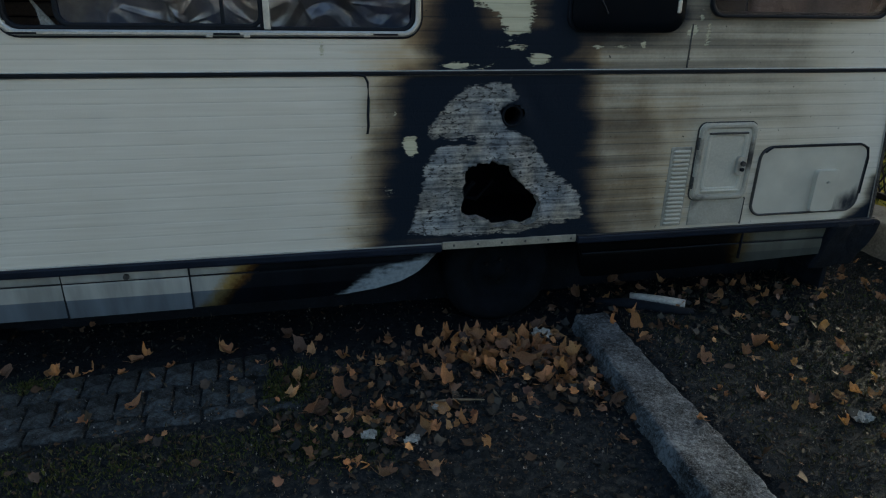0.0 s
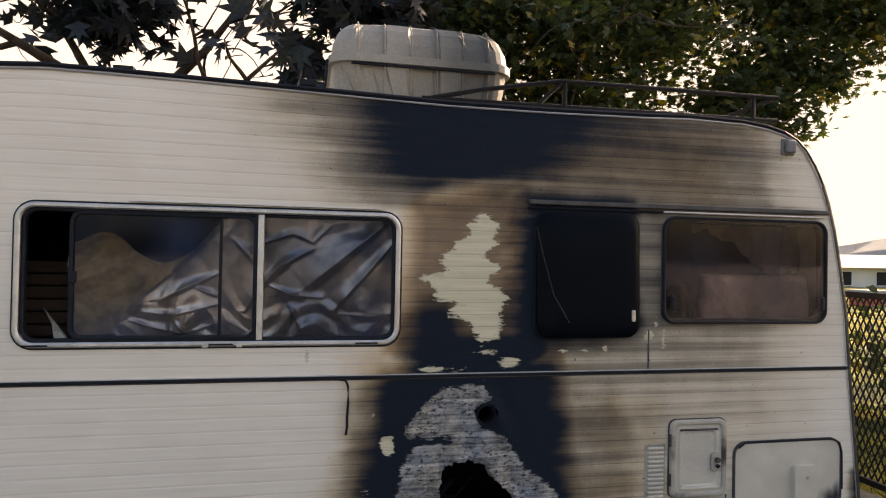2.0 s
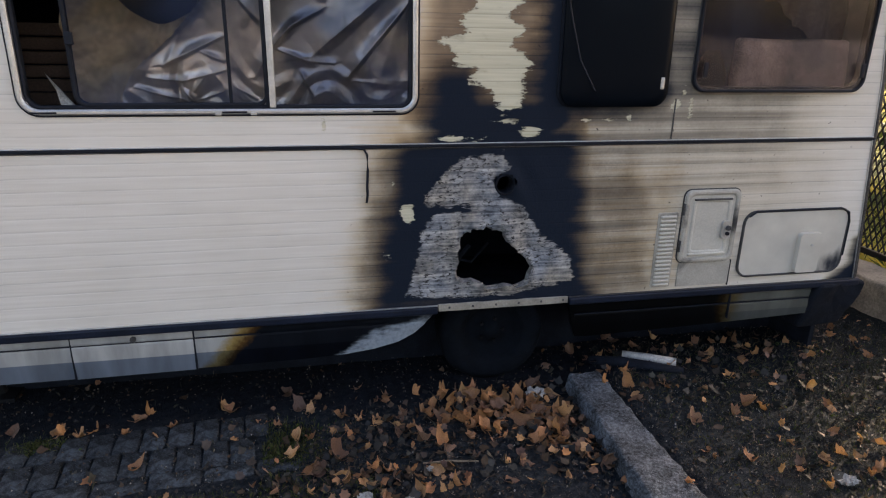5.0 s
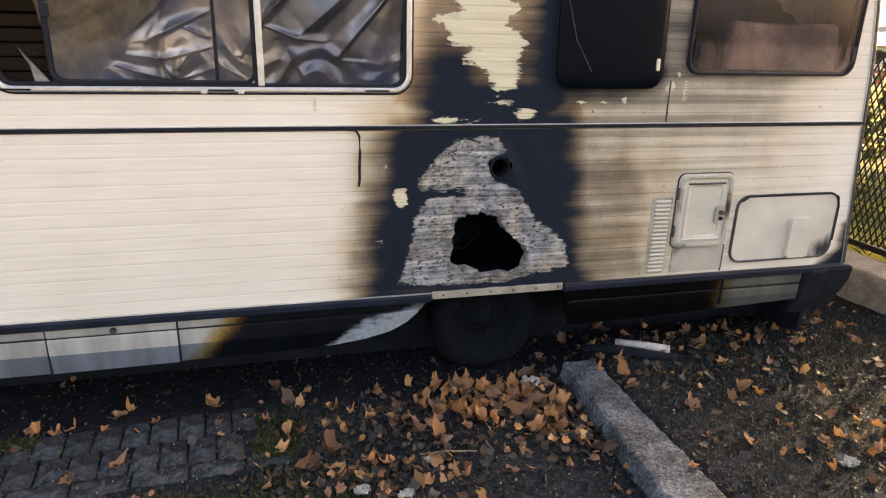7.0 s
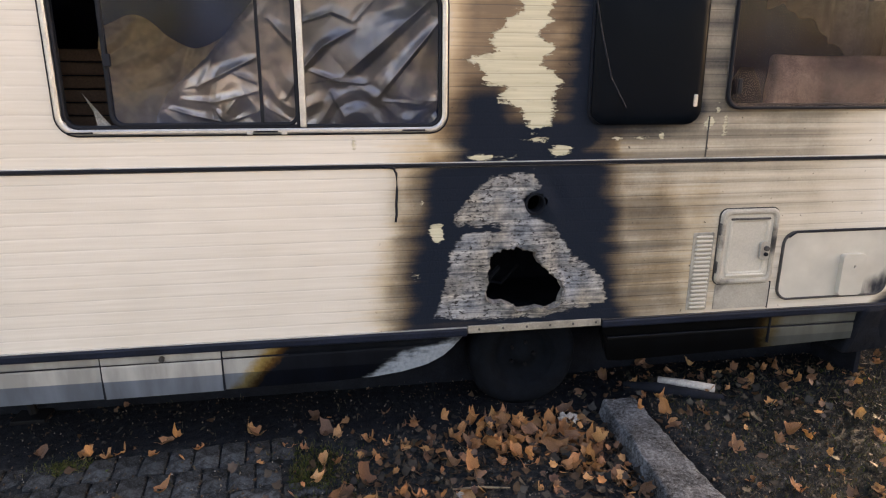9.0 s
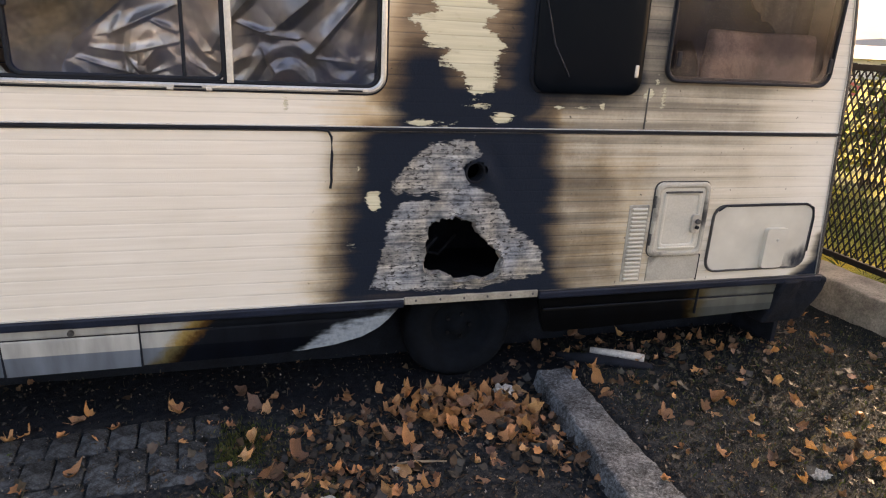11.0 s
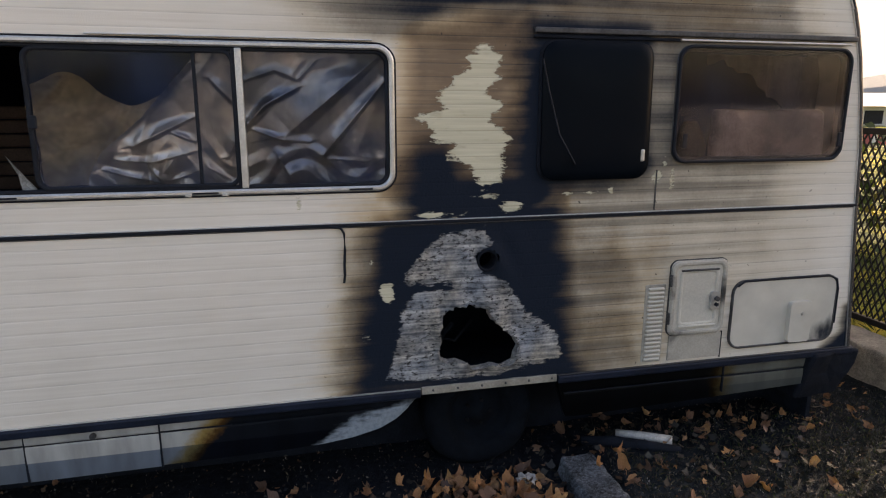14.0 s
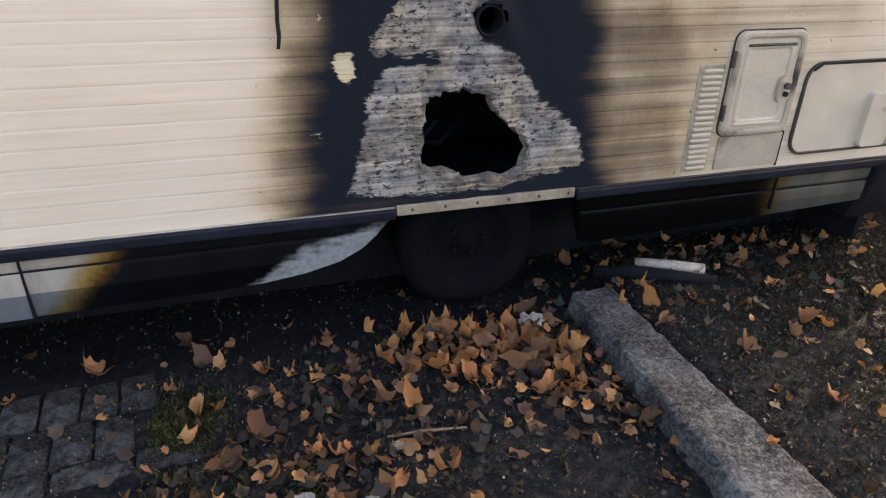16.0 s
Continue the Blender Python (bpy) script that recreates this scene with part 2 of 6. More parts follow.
def pane_material(name, tint, rough=0.04, haze=0.0, haze_col=(0.02, 0.018, 0.016), grime=0.0, gloss=1.5):
    """A tinted acrylic pane: clear, with a gloss, and clouded by a coat of haze_col as far as haze says."""
    k = Nodes(name, rough)
    tr = k.n("BsdfTransparent", Color=(*tint, 1))
    gl = k.n("BsdfGlossy", Roughness=rough)
    fr = k.n("Fresnel", IOR=gloss)
    cloud = k.step(k.noise(3.2, detail=6), 0.5 - haze * 0.5, 0.85 - haze * 0.35)
    coat = k.n("BsdfPrincipled", Roughness=0.35)
    coat.inputs["Specular IOR Level"].default_value = 0.03
    coat.inputs["Base Color"].default_value = (*haze_col, 1)
    body = k.n("MixShader", Fac=k.math("MULTIPLY", cloud, haze if haze < 1 else 1.0))
    k.t.links.new(tr.outputs[0], body.inputs[1])
    k.t.links.new(coat.outputs[0], body.inputs[2])
    dirty = k.math("MULTIPLY", fr.outputs[0], k.ramp(k.noise(7.0, detail=6), (0.3, 1.0 - grime), (0.7, 1.0)))
    m = k.n("MixShader", Fac=dirty)
    k.t.links.new(body.outputs[0], m.inputs[1])
    k.t.links.new(gl.outputs[0], m.inputs[2])
    k.t.links.new(m.outputs[0], k.out.inputs[0])
    return k.mat


def hatch_material():
    """Cream hatch with soot creeping over its lower corner."""
    k = Nodes("sooted_cream_hatch", 0.45)
    sep = k.n("SeparateXYZ", Vector=k.n("TexCoord").outputs["Object"])
    col = k.mix(1.0, (0.58, 0.55, 0.48), k.ramp(k.noise(5.0), (0.3, 0.8), (0.7, 1.0)), "MULTIPLY")
    dx = k.math("SUBTRACT", sep.outputs["X"], 2.17)
    dz = k.math("SUBTRACT", sep.outputs["Z"], 0.54)
    d = k.math("ADD", k.math("MULTIPLY", k.math("MULTIPLY", dx, dx), 0.8), k.math("MULTIPLY", dz, dz))
    v = k.math("SUBTRACT", k.math("ADD", 0.022, k.math("MULTIPLY", k.math("SUBTRACT", k.noise(1.0, k.coord((9, 1, 5)), 6), 0.5), 0.06)), d)
    coat = k.step(v, -0.012, 0.02)
    k.color(k.mix(coat, col, (0.0100, 0.0152, 0.0255)))
    k.put(k.bsdf.inputs["Specular IOR Level"], k.math("SUBTRACT", 0.5, k.math("MULTIPLY", coat, 0.42)))
    k.bump(k.noise(240.0, detail=2), 0.0004)
    return k.mat


HATCH = hatch_material()
SIDING = siding_material()
SKIRT = skirt_material("scorched_skirt", (0.135, 0.165, 0.205), (0.42, 0.425, 0.41))
# the same two-tone skirt in darker colours, for the panel right of the wheel
SKIRT_DARKER = skirt_material("darker_scorched_skirt", (0.060, 0.070, 0.068), (0.105, 0.112, 0.10))
SOIL = soil_material()
CREAM = plain("cream_panel", (0.58, 0.55, 0.48), 0.45, vary=0.2, scale=5)
CREAM_DIRTY = plain("grimy_cream_panel", (0.47, 0.44, 0.38), 0.5, vary=0.24, scale=6, soot=0.2)
RUBBER = plain("black_rubber", (0.013, 0.017, 0.026), 0.5, vary=0.4)
NAVY = plain("sooty_bumper_rail", (0.013, 0.020, 0.038), 0.42, vary=0.5, scale=5)
ALU = plain("dull_aluminium", (0.62, 0.62, 0.61), 0.38, 0.8, vary=0.25, scale=14)
ALU_DARK = plain("sooted_aluminium", (0.11, 0.11, 0.115), 0.5, 0.5, vary=0.6, scale=8)
STRIP = plain("heat_bleached_strip", (0.42, 0.39, 0.33), 0.55, 0.2, vary=0.4, scale=12)
ASHEN = plain("ash_whitened_metal", (0.36, 0.355, 0.35), 0.7, 0.2, vary=0.75, scale=16)
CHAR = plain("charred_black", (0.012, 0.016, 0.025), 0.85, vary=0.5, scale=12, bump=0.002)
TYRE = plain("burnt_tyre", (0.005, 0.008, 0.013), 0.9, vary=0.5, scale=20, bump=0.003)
STEEL = plain("black_steel", (0.014, 0.015, 0.018), 0.5, 0.2, vary=0.4)


def box_material():
    """Weathered plastic, darkened towards one end by smoke and by tree shade put into the colour."""
    k = Nodes("weathered_grey_plastic", 0.55)
    sep = k.n("SeparateXYZ", Vector=k.n("TexCoord").outputs["Object"])
    cloud = k.noise(5.0, detail=6)
    col = k.mix(k.ramp(cloud, (0.3, 0.0), (0.7, 1.0)), (0.25, 0.235, 0.205), (0.36, 0.335, 0.29))
    # the mask carries tree shade on this end as well as smoke
    smoke = k.step(k.math("ADD", sep.outputs["X"], k.math("MULTIPLY", k.math("SUBTRACT", cloud, 0.5), 0.5)), -0.30, 0.25)
    col = k.mix(k.math("MULTIPLY", smoke, 0.82), col, (0.035, 0.040, 0.042))
    k.color(k.mix(1.0, col, k.ramp(k.noise(90.0, detail=3), (0.35, 0.8), (0.65, 1.0)), "MULTIPLY"))
    k.bump(k.noise(200.0, detail=2), 0.0006)
    return k.mat


BOX_GREY = box_material()
CONCRETE = plain("mossy_concrete", (0.26, 0.25, 0.22), 0.85, vary=0.6, scale=7, grain=60, bump=0.004)
BARK = plain("bark", (0.10, 0.075, 0.055), 0.9, vary=0.6, scale=14, grain=60, bump=0.006)
WHITE_WALL = plain("far_white_render", (0.7, 0.68, 0.64), 0.8, vary=0.15, scale=0.5)
ROOF_GREY = plain("far_roof_sheet", (0.36, 0.37, 0.38), 0.7, vary=0.2, scale=0.5)
LAMP_GREY = plain("grey_lamp_housing", (0.16, 0.16, 0.17), 0.4, vary=0.3)
PAPER = plain("dirty_white_paper", (0.46, 0.45, 0.42), 0.7, vary=0.6, scale=30)
TUBE_WHITE = plain("scuffed_white_tube", (0.55, 0.53, 0.50), 0.6, vary=0.45, scale=25)
TWIG = plain("dry_twig", (0.25, 0.20, 0.14), 0.8, vary=0.4, scale=30)
PLYWOOD = plain("dark_plywood", (0.15, 0.10, 0.075), 0.6, vary=0.5, scale=3)
# the lining's navy stands in for blue sky mirrored in the panes
INSIDE = plain("sky_navy_lining", (0.022, 0.036, 0.08), 0.85, vary=0.5, scale=4)


def stone_material(name, c, grain=45.0):
    k = Nodes(name, 0.85)
    rnd = k.n("ObjectInfo").outputs["Random"]
    f = k.math("ADD", k.math("MULTIPLY", k.noise(grain, detail=6, rough=0.75), 0.6), k.math("MULTIPLY", k.noise(6.0, detail=4), 0.4))
    col = k.ramp(f, (0.40, tuple(v * 0.2 for v in c)), (0.5, c), (0.60, tuple(min(1, v * 2.5) for v in c)))
    col = k.mix(1.0, col, k.ramp(rnd, (0.0, 0.65), (1.0, 1.1)), "MULTIPLY")
    speck = k.step(k.noise(170.0, detail=2), 0.6, 0.66)
    col = k.mix(k.math("MULTIPLY", speck, 0.5), col, tuple(min(1, v * 3) for v in c))
    k.color(col)
    k.bsdf.inputs["Specular IOR Level"].default_value = 0.2
    k.bump(k.math('ADD', f, k.math('MULTIPLY', k.noise(130.0, detail=4), 0.4)), 0.022)
    return k.mat


GRANITE = stone_material("sooty_granite", (0.072, 0.084, 0.098), 62)
PAVER = stone_material("dark_clay_paver", (0.027, 0.033, 0.039), 22)


def foil_material():
    k = Nodes("crumpled_plastic_film", 0.34)
    k.color(k.mix(k.ramp(k.noise(3.0, detail=5), (0.4, 0.0), (0.65, 1.0)), (0.19, 0.20, 0.22), (0.74, 0.65, 0.545)))
    k.bsdf.inputs["Metallic"].default_value = 0.92
    k.bump(k.noise(22.0, detail=3), 0.003)
    return k.mat


FOIL = foil_material()
BLANKET = plain("brown_quilted_cloth", (0.56, 0.41, 0.24), 0.75, vary=0.55, scale=3, grain=25)
PALE_BOARD = plain("smoke_stained_cloth", (0.46, 0.37, 0.335), 0.8, vary=0.6, scale=4)
BROWN_CLOTH = plain("smoke_browned_cloth", (0.17, 0.145, 0.135), 0.85, vary=0.6, scale=5)
# the clear pane's blue coat puts mirrored sky into its colour
GLASS_CLEAR = pane_material("tinted_pane", (0.92, 0.93, 0.96), 0.03, 0.30, (0.022, 0.046, 0.105), 0.3, 1.28)
GLASS_SMOKY = pane_material("smoke_stained_pane", (0.92, 0.86, 0.85), 0.05, 0.30, (0.024, 0.028, 0.040), 0.2, 1.32)
GLASS_BLACK = pane_material("soot_black_pane", (0.04, 0.04, 0.05), 0.12, 1.0, (0.0025, 0.0045, 0.0075), 0.7, 1.08)
LEAF_GREEN = leaf_material("star_leaf", [(0.034, 0.056, 0.026), (0.046, 0.072, 0.026), (0.060, 0.080, 0.024), (0.040, 0.062, 0.036), (0.050, 0.070, 0.026), (0.046, 0.066, 0.030), (0.26, 0.20, 0.025)], 0.36)
LEAF_DARK = leaf_material("dark_maple_leaf", [(0.022, 0.032, 0.048), (0.025, 0.038, 0.042), (0.029, 0.033, 0.047), (0.023, 0.037, 0.053)], 0.10)
LEAF_FALLEN = leaf_material("fallen_leaf_skin", [(0.42, 0.195, 0.088), (0.58, 0.28, 0.115), (0.20, 0.105, 0.070), (0.64, 0.36, 0.175), (0.13, 0.078, 0.060), (0.42, 0.20, 0.098), (0.085, 0.060, 0.055), (0.34, 0.185, 0.108)], 0.12, "object")
LITTER = leaf_material("leaf_litter_bits", [(0.010, 0.014, 0.019), (0.028, 0.027, 0.024), (0.075, 0.046, 0.028), (0.014, 0.019, 0.024), (0.062, 0.056, 0.045), (0.030, 0.031, 0.030), (0.11, 0.060, 0.030), (0.020, 0.022, 0.024)], 0.05)
GRASS = leaf_material("grass_blade", [(0.035, 0.055, 0.014), (0.06, 0.09, 0.022), (0.12, 0.11, 0.05), (0.045, 0.07, 0.018)], 0.25)

# ---- building blocks ----


def mesh_of(name, verts, faces, mat, smooth=False):
    me = bpy.data.meshes.new(name)
    me.from_pydata([tuple(map(float, v)) for v in verts], [], faces)
    if mat:
        me.materials.append(mat)
    if smooth:
        me.polygons.foreach_set("use_smooth", [True] * len(me.polygons))
    me.update()
    return me


def part(name, bm, mat, parent=None, label="", smooth=False):
    """Links a bmesh, or a finished mesh, as one object under its thing."""
    if isinstance(bm, bmesh.types.BMesh):
        me = bpy.data.meshes.new(name)
        bm.normal_update()
        bm.to_mesh(me)
        bm.free()
        me.materials.append(mat)
        if smooth:
            me.polygons.foreach_set("use_smooth", [True] * len(me.polygons))
    else:
        me = bm
    ob = new(name, me)
    if parent:
        ob.parent = parent
    if label:
        tagged(ob, label)
    return ob


def thing(name, label, category, group="", kind="", at=(0, 0, 0)):
    ob = new(name)
    ob.empty_display_size = 0.1
    ob.location = at
    return tagged(ob, label, category, group, kind)


def box(x0, x1, y0, y1, z0, z1, bevel=0.004, seg=2, bm=None):
    bm = bm or bmesh.new()
    m = Matrix.Translation(((x0 + x1) / 2, (y0 + y1) / 2, (z0 + z1) / 2)) @ Matrix.Diagonal((x1 - x0, y1 - y0, z1 - z0, 1))
    made = bmesh.ops.create_cube(bm, size=1.0, matrix=m)
    if bevel:
        edges = list({e for v in made["verts"] for e in v.link_edges})
        bmesh.ops.bevel(bm, geom=edges, offset=min(bevel, 0.45 * min(x1 - x0, y1 - y0, z1 - z0)), segments=seg, affect="EDGES", profile=0.5)
    return bm


def rounded(x0, x1, z0, z1, r, n=7):
    """A rounded rectangle in x and z, anticlockwise."""
    pts = []
    for cx, cz, a0 in ((x1 - r, z0 + r, -90), (x1 - r, z1 - r, 0), (x0 + r, z1 - r, 90), (x0 + r, z0 + r, 180)):
        for i in range(n + 1):
            a = radians(a0 + 90 * i / n)
            pts.append((cx + r * math.cos(a), cz + r * math.sin(a)))
    return pts


def ring(outer, inner, y0, y1, bm=None, lip=0.0):
    """A frame between two outlines of equal count, from y0 (front) to y1 (back)."""
    bm = bm or bmesh.new()
    loops = []
    for pts, y in ((outer, y1), (outer, y0 + lip), ([(a * 0.7 + b * 0.3, c * 0.7 + d * 0.3) for (a, c), (b, d) in zip(outer, inner)], y0),
                   ([(a * 0.3 + b * 0.7, c * 0.3 + d * 0.7) for (a, c), (b, d) in zip(outer, inner)], y0), (inner, y0 + lip), (inner, y1)):
        loops.append([bm.verts.new((x, y, z)) for x, z in pts])
    n = len(outer)
    for a, b in zip(loops, loops[1:] + loops[:1]):
        for i in range(n):
            bm.faces.new((a[i], a[(i + 1) % n], b[(i + 1) % n], b[i]))
    bmesh.ops.recalc_face_normals(bm, faces=bm.faces)
    return bm


def plate(pts, y0, y1, bevel=0.0, dome=0.0, bm=None):
    """A slab with the outline pts in x and z; dome bulges its front."""
    bm = bm or bmesh.new()
    n = len(pts)
    cx, cz = sum(p[0] for p in pts) / n, sum(p[1] for p in pts) / n
    loops = [[bm.verts.new((x, y1, z)) for x, z in pts], [bm.verts.new((x, y0 + bevel, z)) for x, z in pts]]
    steps = ((1 - 2.2 * bevel, 0.0), (0.86, dome * 0.5), (0.6, dome * 0.85), (0.3, dome)) if dome else ((0.985 if bevel else 0.999, 0.0),)
    for s, d in steps:
        loops.append([bm.verts.new((cx + (x - cx) * s, y0 - d, cz + (z - cz) * s)) for x, z in pts])
    for a, b in zip(loops, loops[1:]):
        for i in range(n):
            bm.faces.new((a[i], a[(i + 1) % n], b[(i + 1) % n], b[i]))
    bm.faces.new(loops[-1])
    bm.faces.new(loops[0][::-1])
    bmesh.ops.recalc_face_normals(bm, faces=bm.faces)
    return bm


def tube(points, r, seg=8, bm=None, taper=None):
    """A round bar along points; taper gives each point its own radius."""
    bm = bm or bmesh.new()
    pts = [Vector(p) for p in points]
    loops = []
    for i, p in enumerate(pts):
        d = (pts[min(i + 1, len(pts) - 1)] - pts[max(i - 1, 0)]).normalized()
        q = d.to_track_quat("Z", "Y")
        rr = taper[i] if taper else r
        loops.append([bm.verts.new(p + q @ Vector((rr * math.cos(2 * math.pi * j / seg), rr * math.sin(2 * math.pi * j / seg), 0))) for j in range(seg)])
    for a, b in zip(loops, loops[1:]):
        for j in range(seg):
            bm.faces.new((a[j], a[(j + 1) % seg], b[(j + 1) % seg], b[j]))
    bm.faces.new(loops[0][::-1])
    bm.faces.new(loops[-1])
    return bm


def sdf(pts, X, Z):
    """Signed distance to a closed outline, positive inside."""
    pts = np.array(pts, float)
    best = np.full(X.shape, 1e9)
    inside = np.zeros(X.shape, bool)
    for (ax, az), (bx, bz) in zip(pts, np.roll(pts, -1, 0)):
        ex, ez = bx - ax, bz - az
        h = np.clip(((X - ax) * ex + (Z - az) * ez) / (ex * ex + ez * ez + 1e-12), 0, 1)
        best = np.minimum(best, np.hypot(X - ax - h * ex, Z - az - h * ez))
        cross = ((az > Z) != (bz > Z)) & (X < (bx - ax) * (Z - az) / (bz - az + 1e-12) + ax)
        inside ^= cross
    return np.where(inside, best, -best)


def soft(v, fall):
    t = np.clip((v + fall) / (2 * fall), 0, 1)
    return t * t * (3 - 2 * t)


def jagged(pts, size, per, seed):
    """An outline with torn edges."""
    rng = np.random.default_rng(seed)
    out = []
    for (ax, az), (bx, bz) in zip(pts, pts[1:] + pts[:1]):
        for i in range(per):
            u = i / per
            out.append((ax + (bx - ax) * u + (rng.random() - 0.5) * size * (i > 0), az + (bz - az) * u + (rng.random() - 0.5) * size * (i > 0)))
    return out


# ---- ground ----
def axis(lo, a, b, hi, step, grow=1.5):
    mid = list(np.arange(a, b, step))
    out, d = [], step
    x = b
    while x < hi:
        out.append(x)
        d *= grow
        x += d
    left, d, x = [], step, a - step
    while x > lo:
        left.append(x)
        d *= grow
        x -= d
    return np.array([lo] + left[::-1] + mid + out + [hi])


def ground_height(x, y):
    """Level of the soil: a bed on one side of the kerb, a bank behind the low wall."""
    z = 0.045 * soft(np.asarray(x) - 0.80, 0.03) * soft(0.35 - np.asarray(y), 0.5)
    z = np.where(np.asarray(x) > 3.14, 0.22 + 0.010 * np.clip(np.asarray(x) - 3.2, 0, 12), z)
    return z


def build_ground():
    xs, ys = axis(-900, -2.7, 3.3, 900, 0.03), axis(-900, -2.4, 1.2, 900, 0.03)
    X, Y = np.meshgrid(xs, ys)
    Z = ground_height(X, Y)
    near = np.exp(-((X / 6) ** 2 + ((Y + 0.5) / 5) ** 2))
    rough = np.array([noise.noise(Vector((x * 7, y * 7, 0))) * 0.010 + noise.noise(Vector((x * 23, y * 23, 3))) * 0.006 for x, y in zip(X.ravel(), Y.ravel())]).reshape(X.shape)
    Z = Z + rough * near
    paved = (X > -3.0) & (X < -0.78) & (Y > -0.56) & (Y < -0.05)
    Z = np.where(paved, -0.007 + rough * 0.5, Z)
    ny, nx = X.shape
    idx = np.arange(ny * nx).reshape(ny, nx)
    faces = np.stack([idx[:-1, :-1], idx[:-1, 1:], idx[1:, 1:], idx[1:, :-1]], -1).reshape(-1, 4).tolist()
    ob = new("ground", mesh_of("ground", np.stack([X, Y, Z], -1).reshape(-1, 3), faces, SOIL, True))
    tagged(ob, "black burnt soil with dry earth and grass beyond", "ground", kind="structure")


build_ground()

# ---- caravan ----
ROOF, BELT, FOOT = 2.58, 1.297, 0.515
EDGE = [(0.2, 2.285), (0.515, 2.277), (0.9, 2.24), (1.3, 2.20), (1.59, 2.175), (1.83, 2.137), (2.02, 2.10), (2.15, 2.065), (2.25, 2.03), (2.35, 1.98), (2.43, 1.925), (2.48, 1.87), (2.52, 1.79), (2.545, 1.69), (2.562, 1.55), (2.58, 1.25)]
WIN_1, WIN_2, WIN_3 = (-1.785, -0.213, 1.440, 2.035, 0.075), (0.425, 0.972, 1.462, 2.075, 0.07), (1.095, 2.045, 1.530, 2.066, 0.07)
HOLE = [(-0.022, 0.69), (0.0, 0.86), (0.065, 0.897), (0.204, 0.886), (0.25, 0.814), (0.33, 0.735), (0.365, 0.68), (0.321, 0.597), (0.162, 0.589), (0.02, 0.632)]
PRIMER_UPPER = [(0.178, 2.048), (0.246, 2.004), (0.239, 1.907), (0.179, 1.845), (0.254, 1.814), (0.258, 1.781), (0.201, 1.753), (0.218, 1.70), (0.281, 1.68), (0.321, 1.651), (0.282, 1.633), (0.264, 1.574), (0.277, 1.544), (0.261, 1.463), (0.179, 1.448), (0.147, 1.485), (0.139, 1.514), (0.077, 1.558),
                (0.016, 1.586), (0.045, 1.63), (-0.06, 1.65), (-0.039, 1.70), (-0.121, 1.736), (-0.144, 1.745), (-0.064, 1.766), (0.003, 1.789), (-0.05, 1.824), (0.038, 1.878), (0.037, 1.914), (0.126, 1.954), (0.102, 1.998)]
BARE_LOWER = [(-0.013, 1.233), (0.184, 1.255), (0.223, 1.19), (0.15, 1.128), (0.182, 1.05), (0.295, 1.00), (0.405, 0.85), (0.563, 0.727), (0.588, 0.613), (0.28, 0.545), (-0.061, 0.55), (-0.266, 0.579), (-0.213, 0.70), (-0.188, 0.889), (-0.124, 0.979), (-0.182, 1.033), (-0.147, 1.109)]


def edge_x(z):
    return np.interp(z, [e[0] for e in EDGE], [e[1] for e in EDGE])


def roof_sag(x):
    """The roof's edge rises a little towards the front and sinks where the fire stood."""
    return np.interp(x, (-2.75, -2.05, -1.7, -1.5, -0.5, 0.0, 0.5, 1.0, 1.3, 1.55), (-0.02, -0.008, 0.014, 0.012, -0.012, -0.026, -0.026, -0.018, -0.008, 0.0))


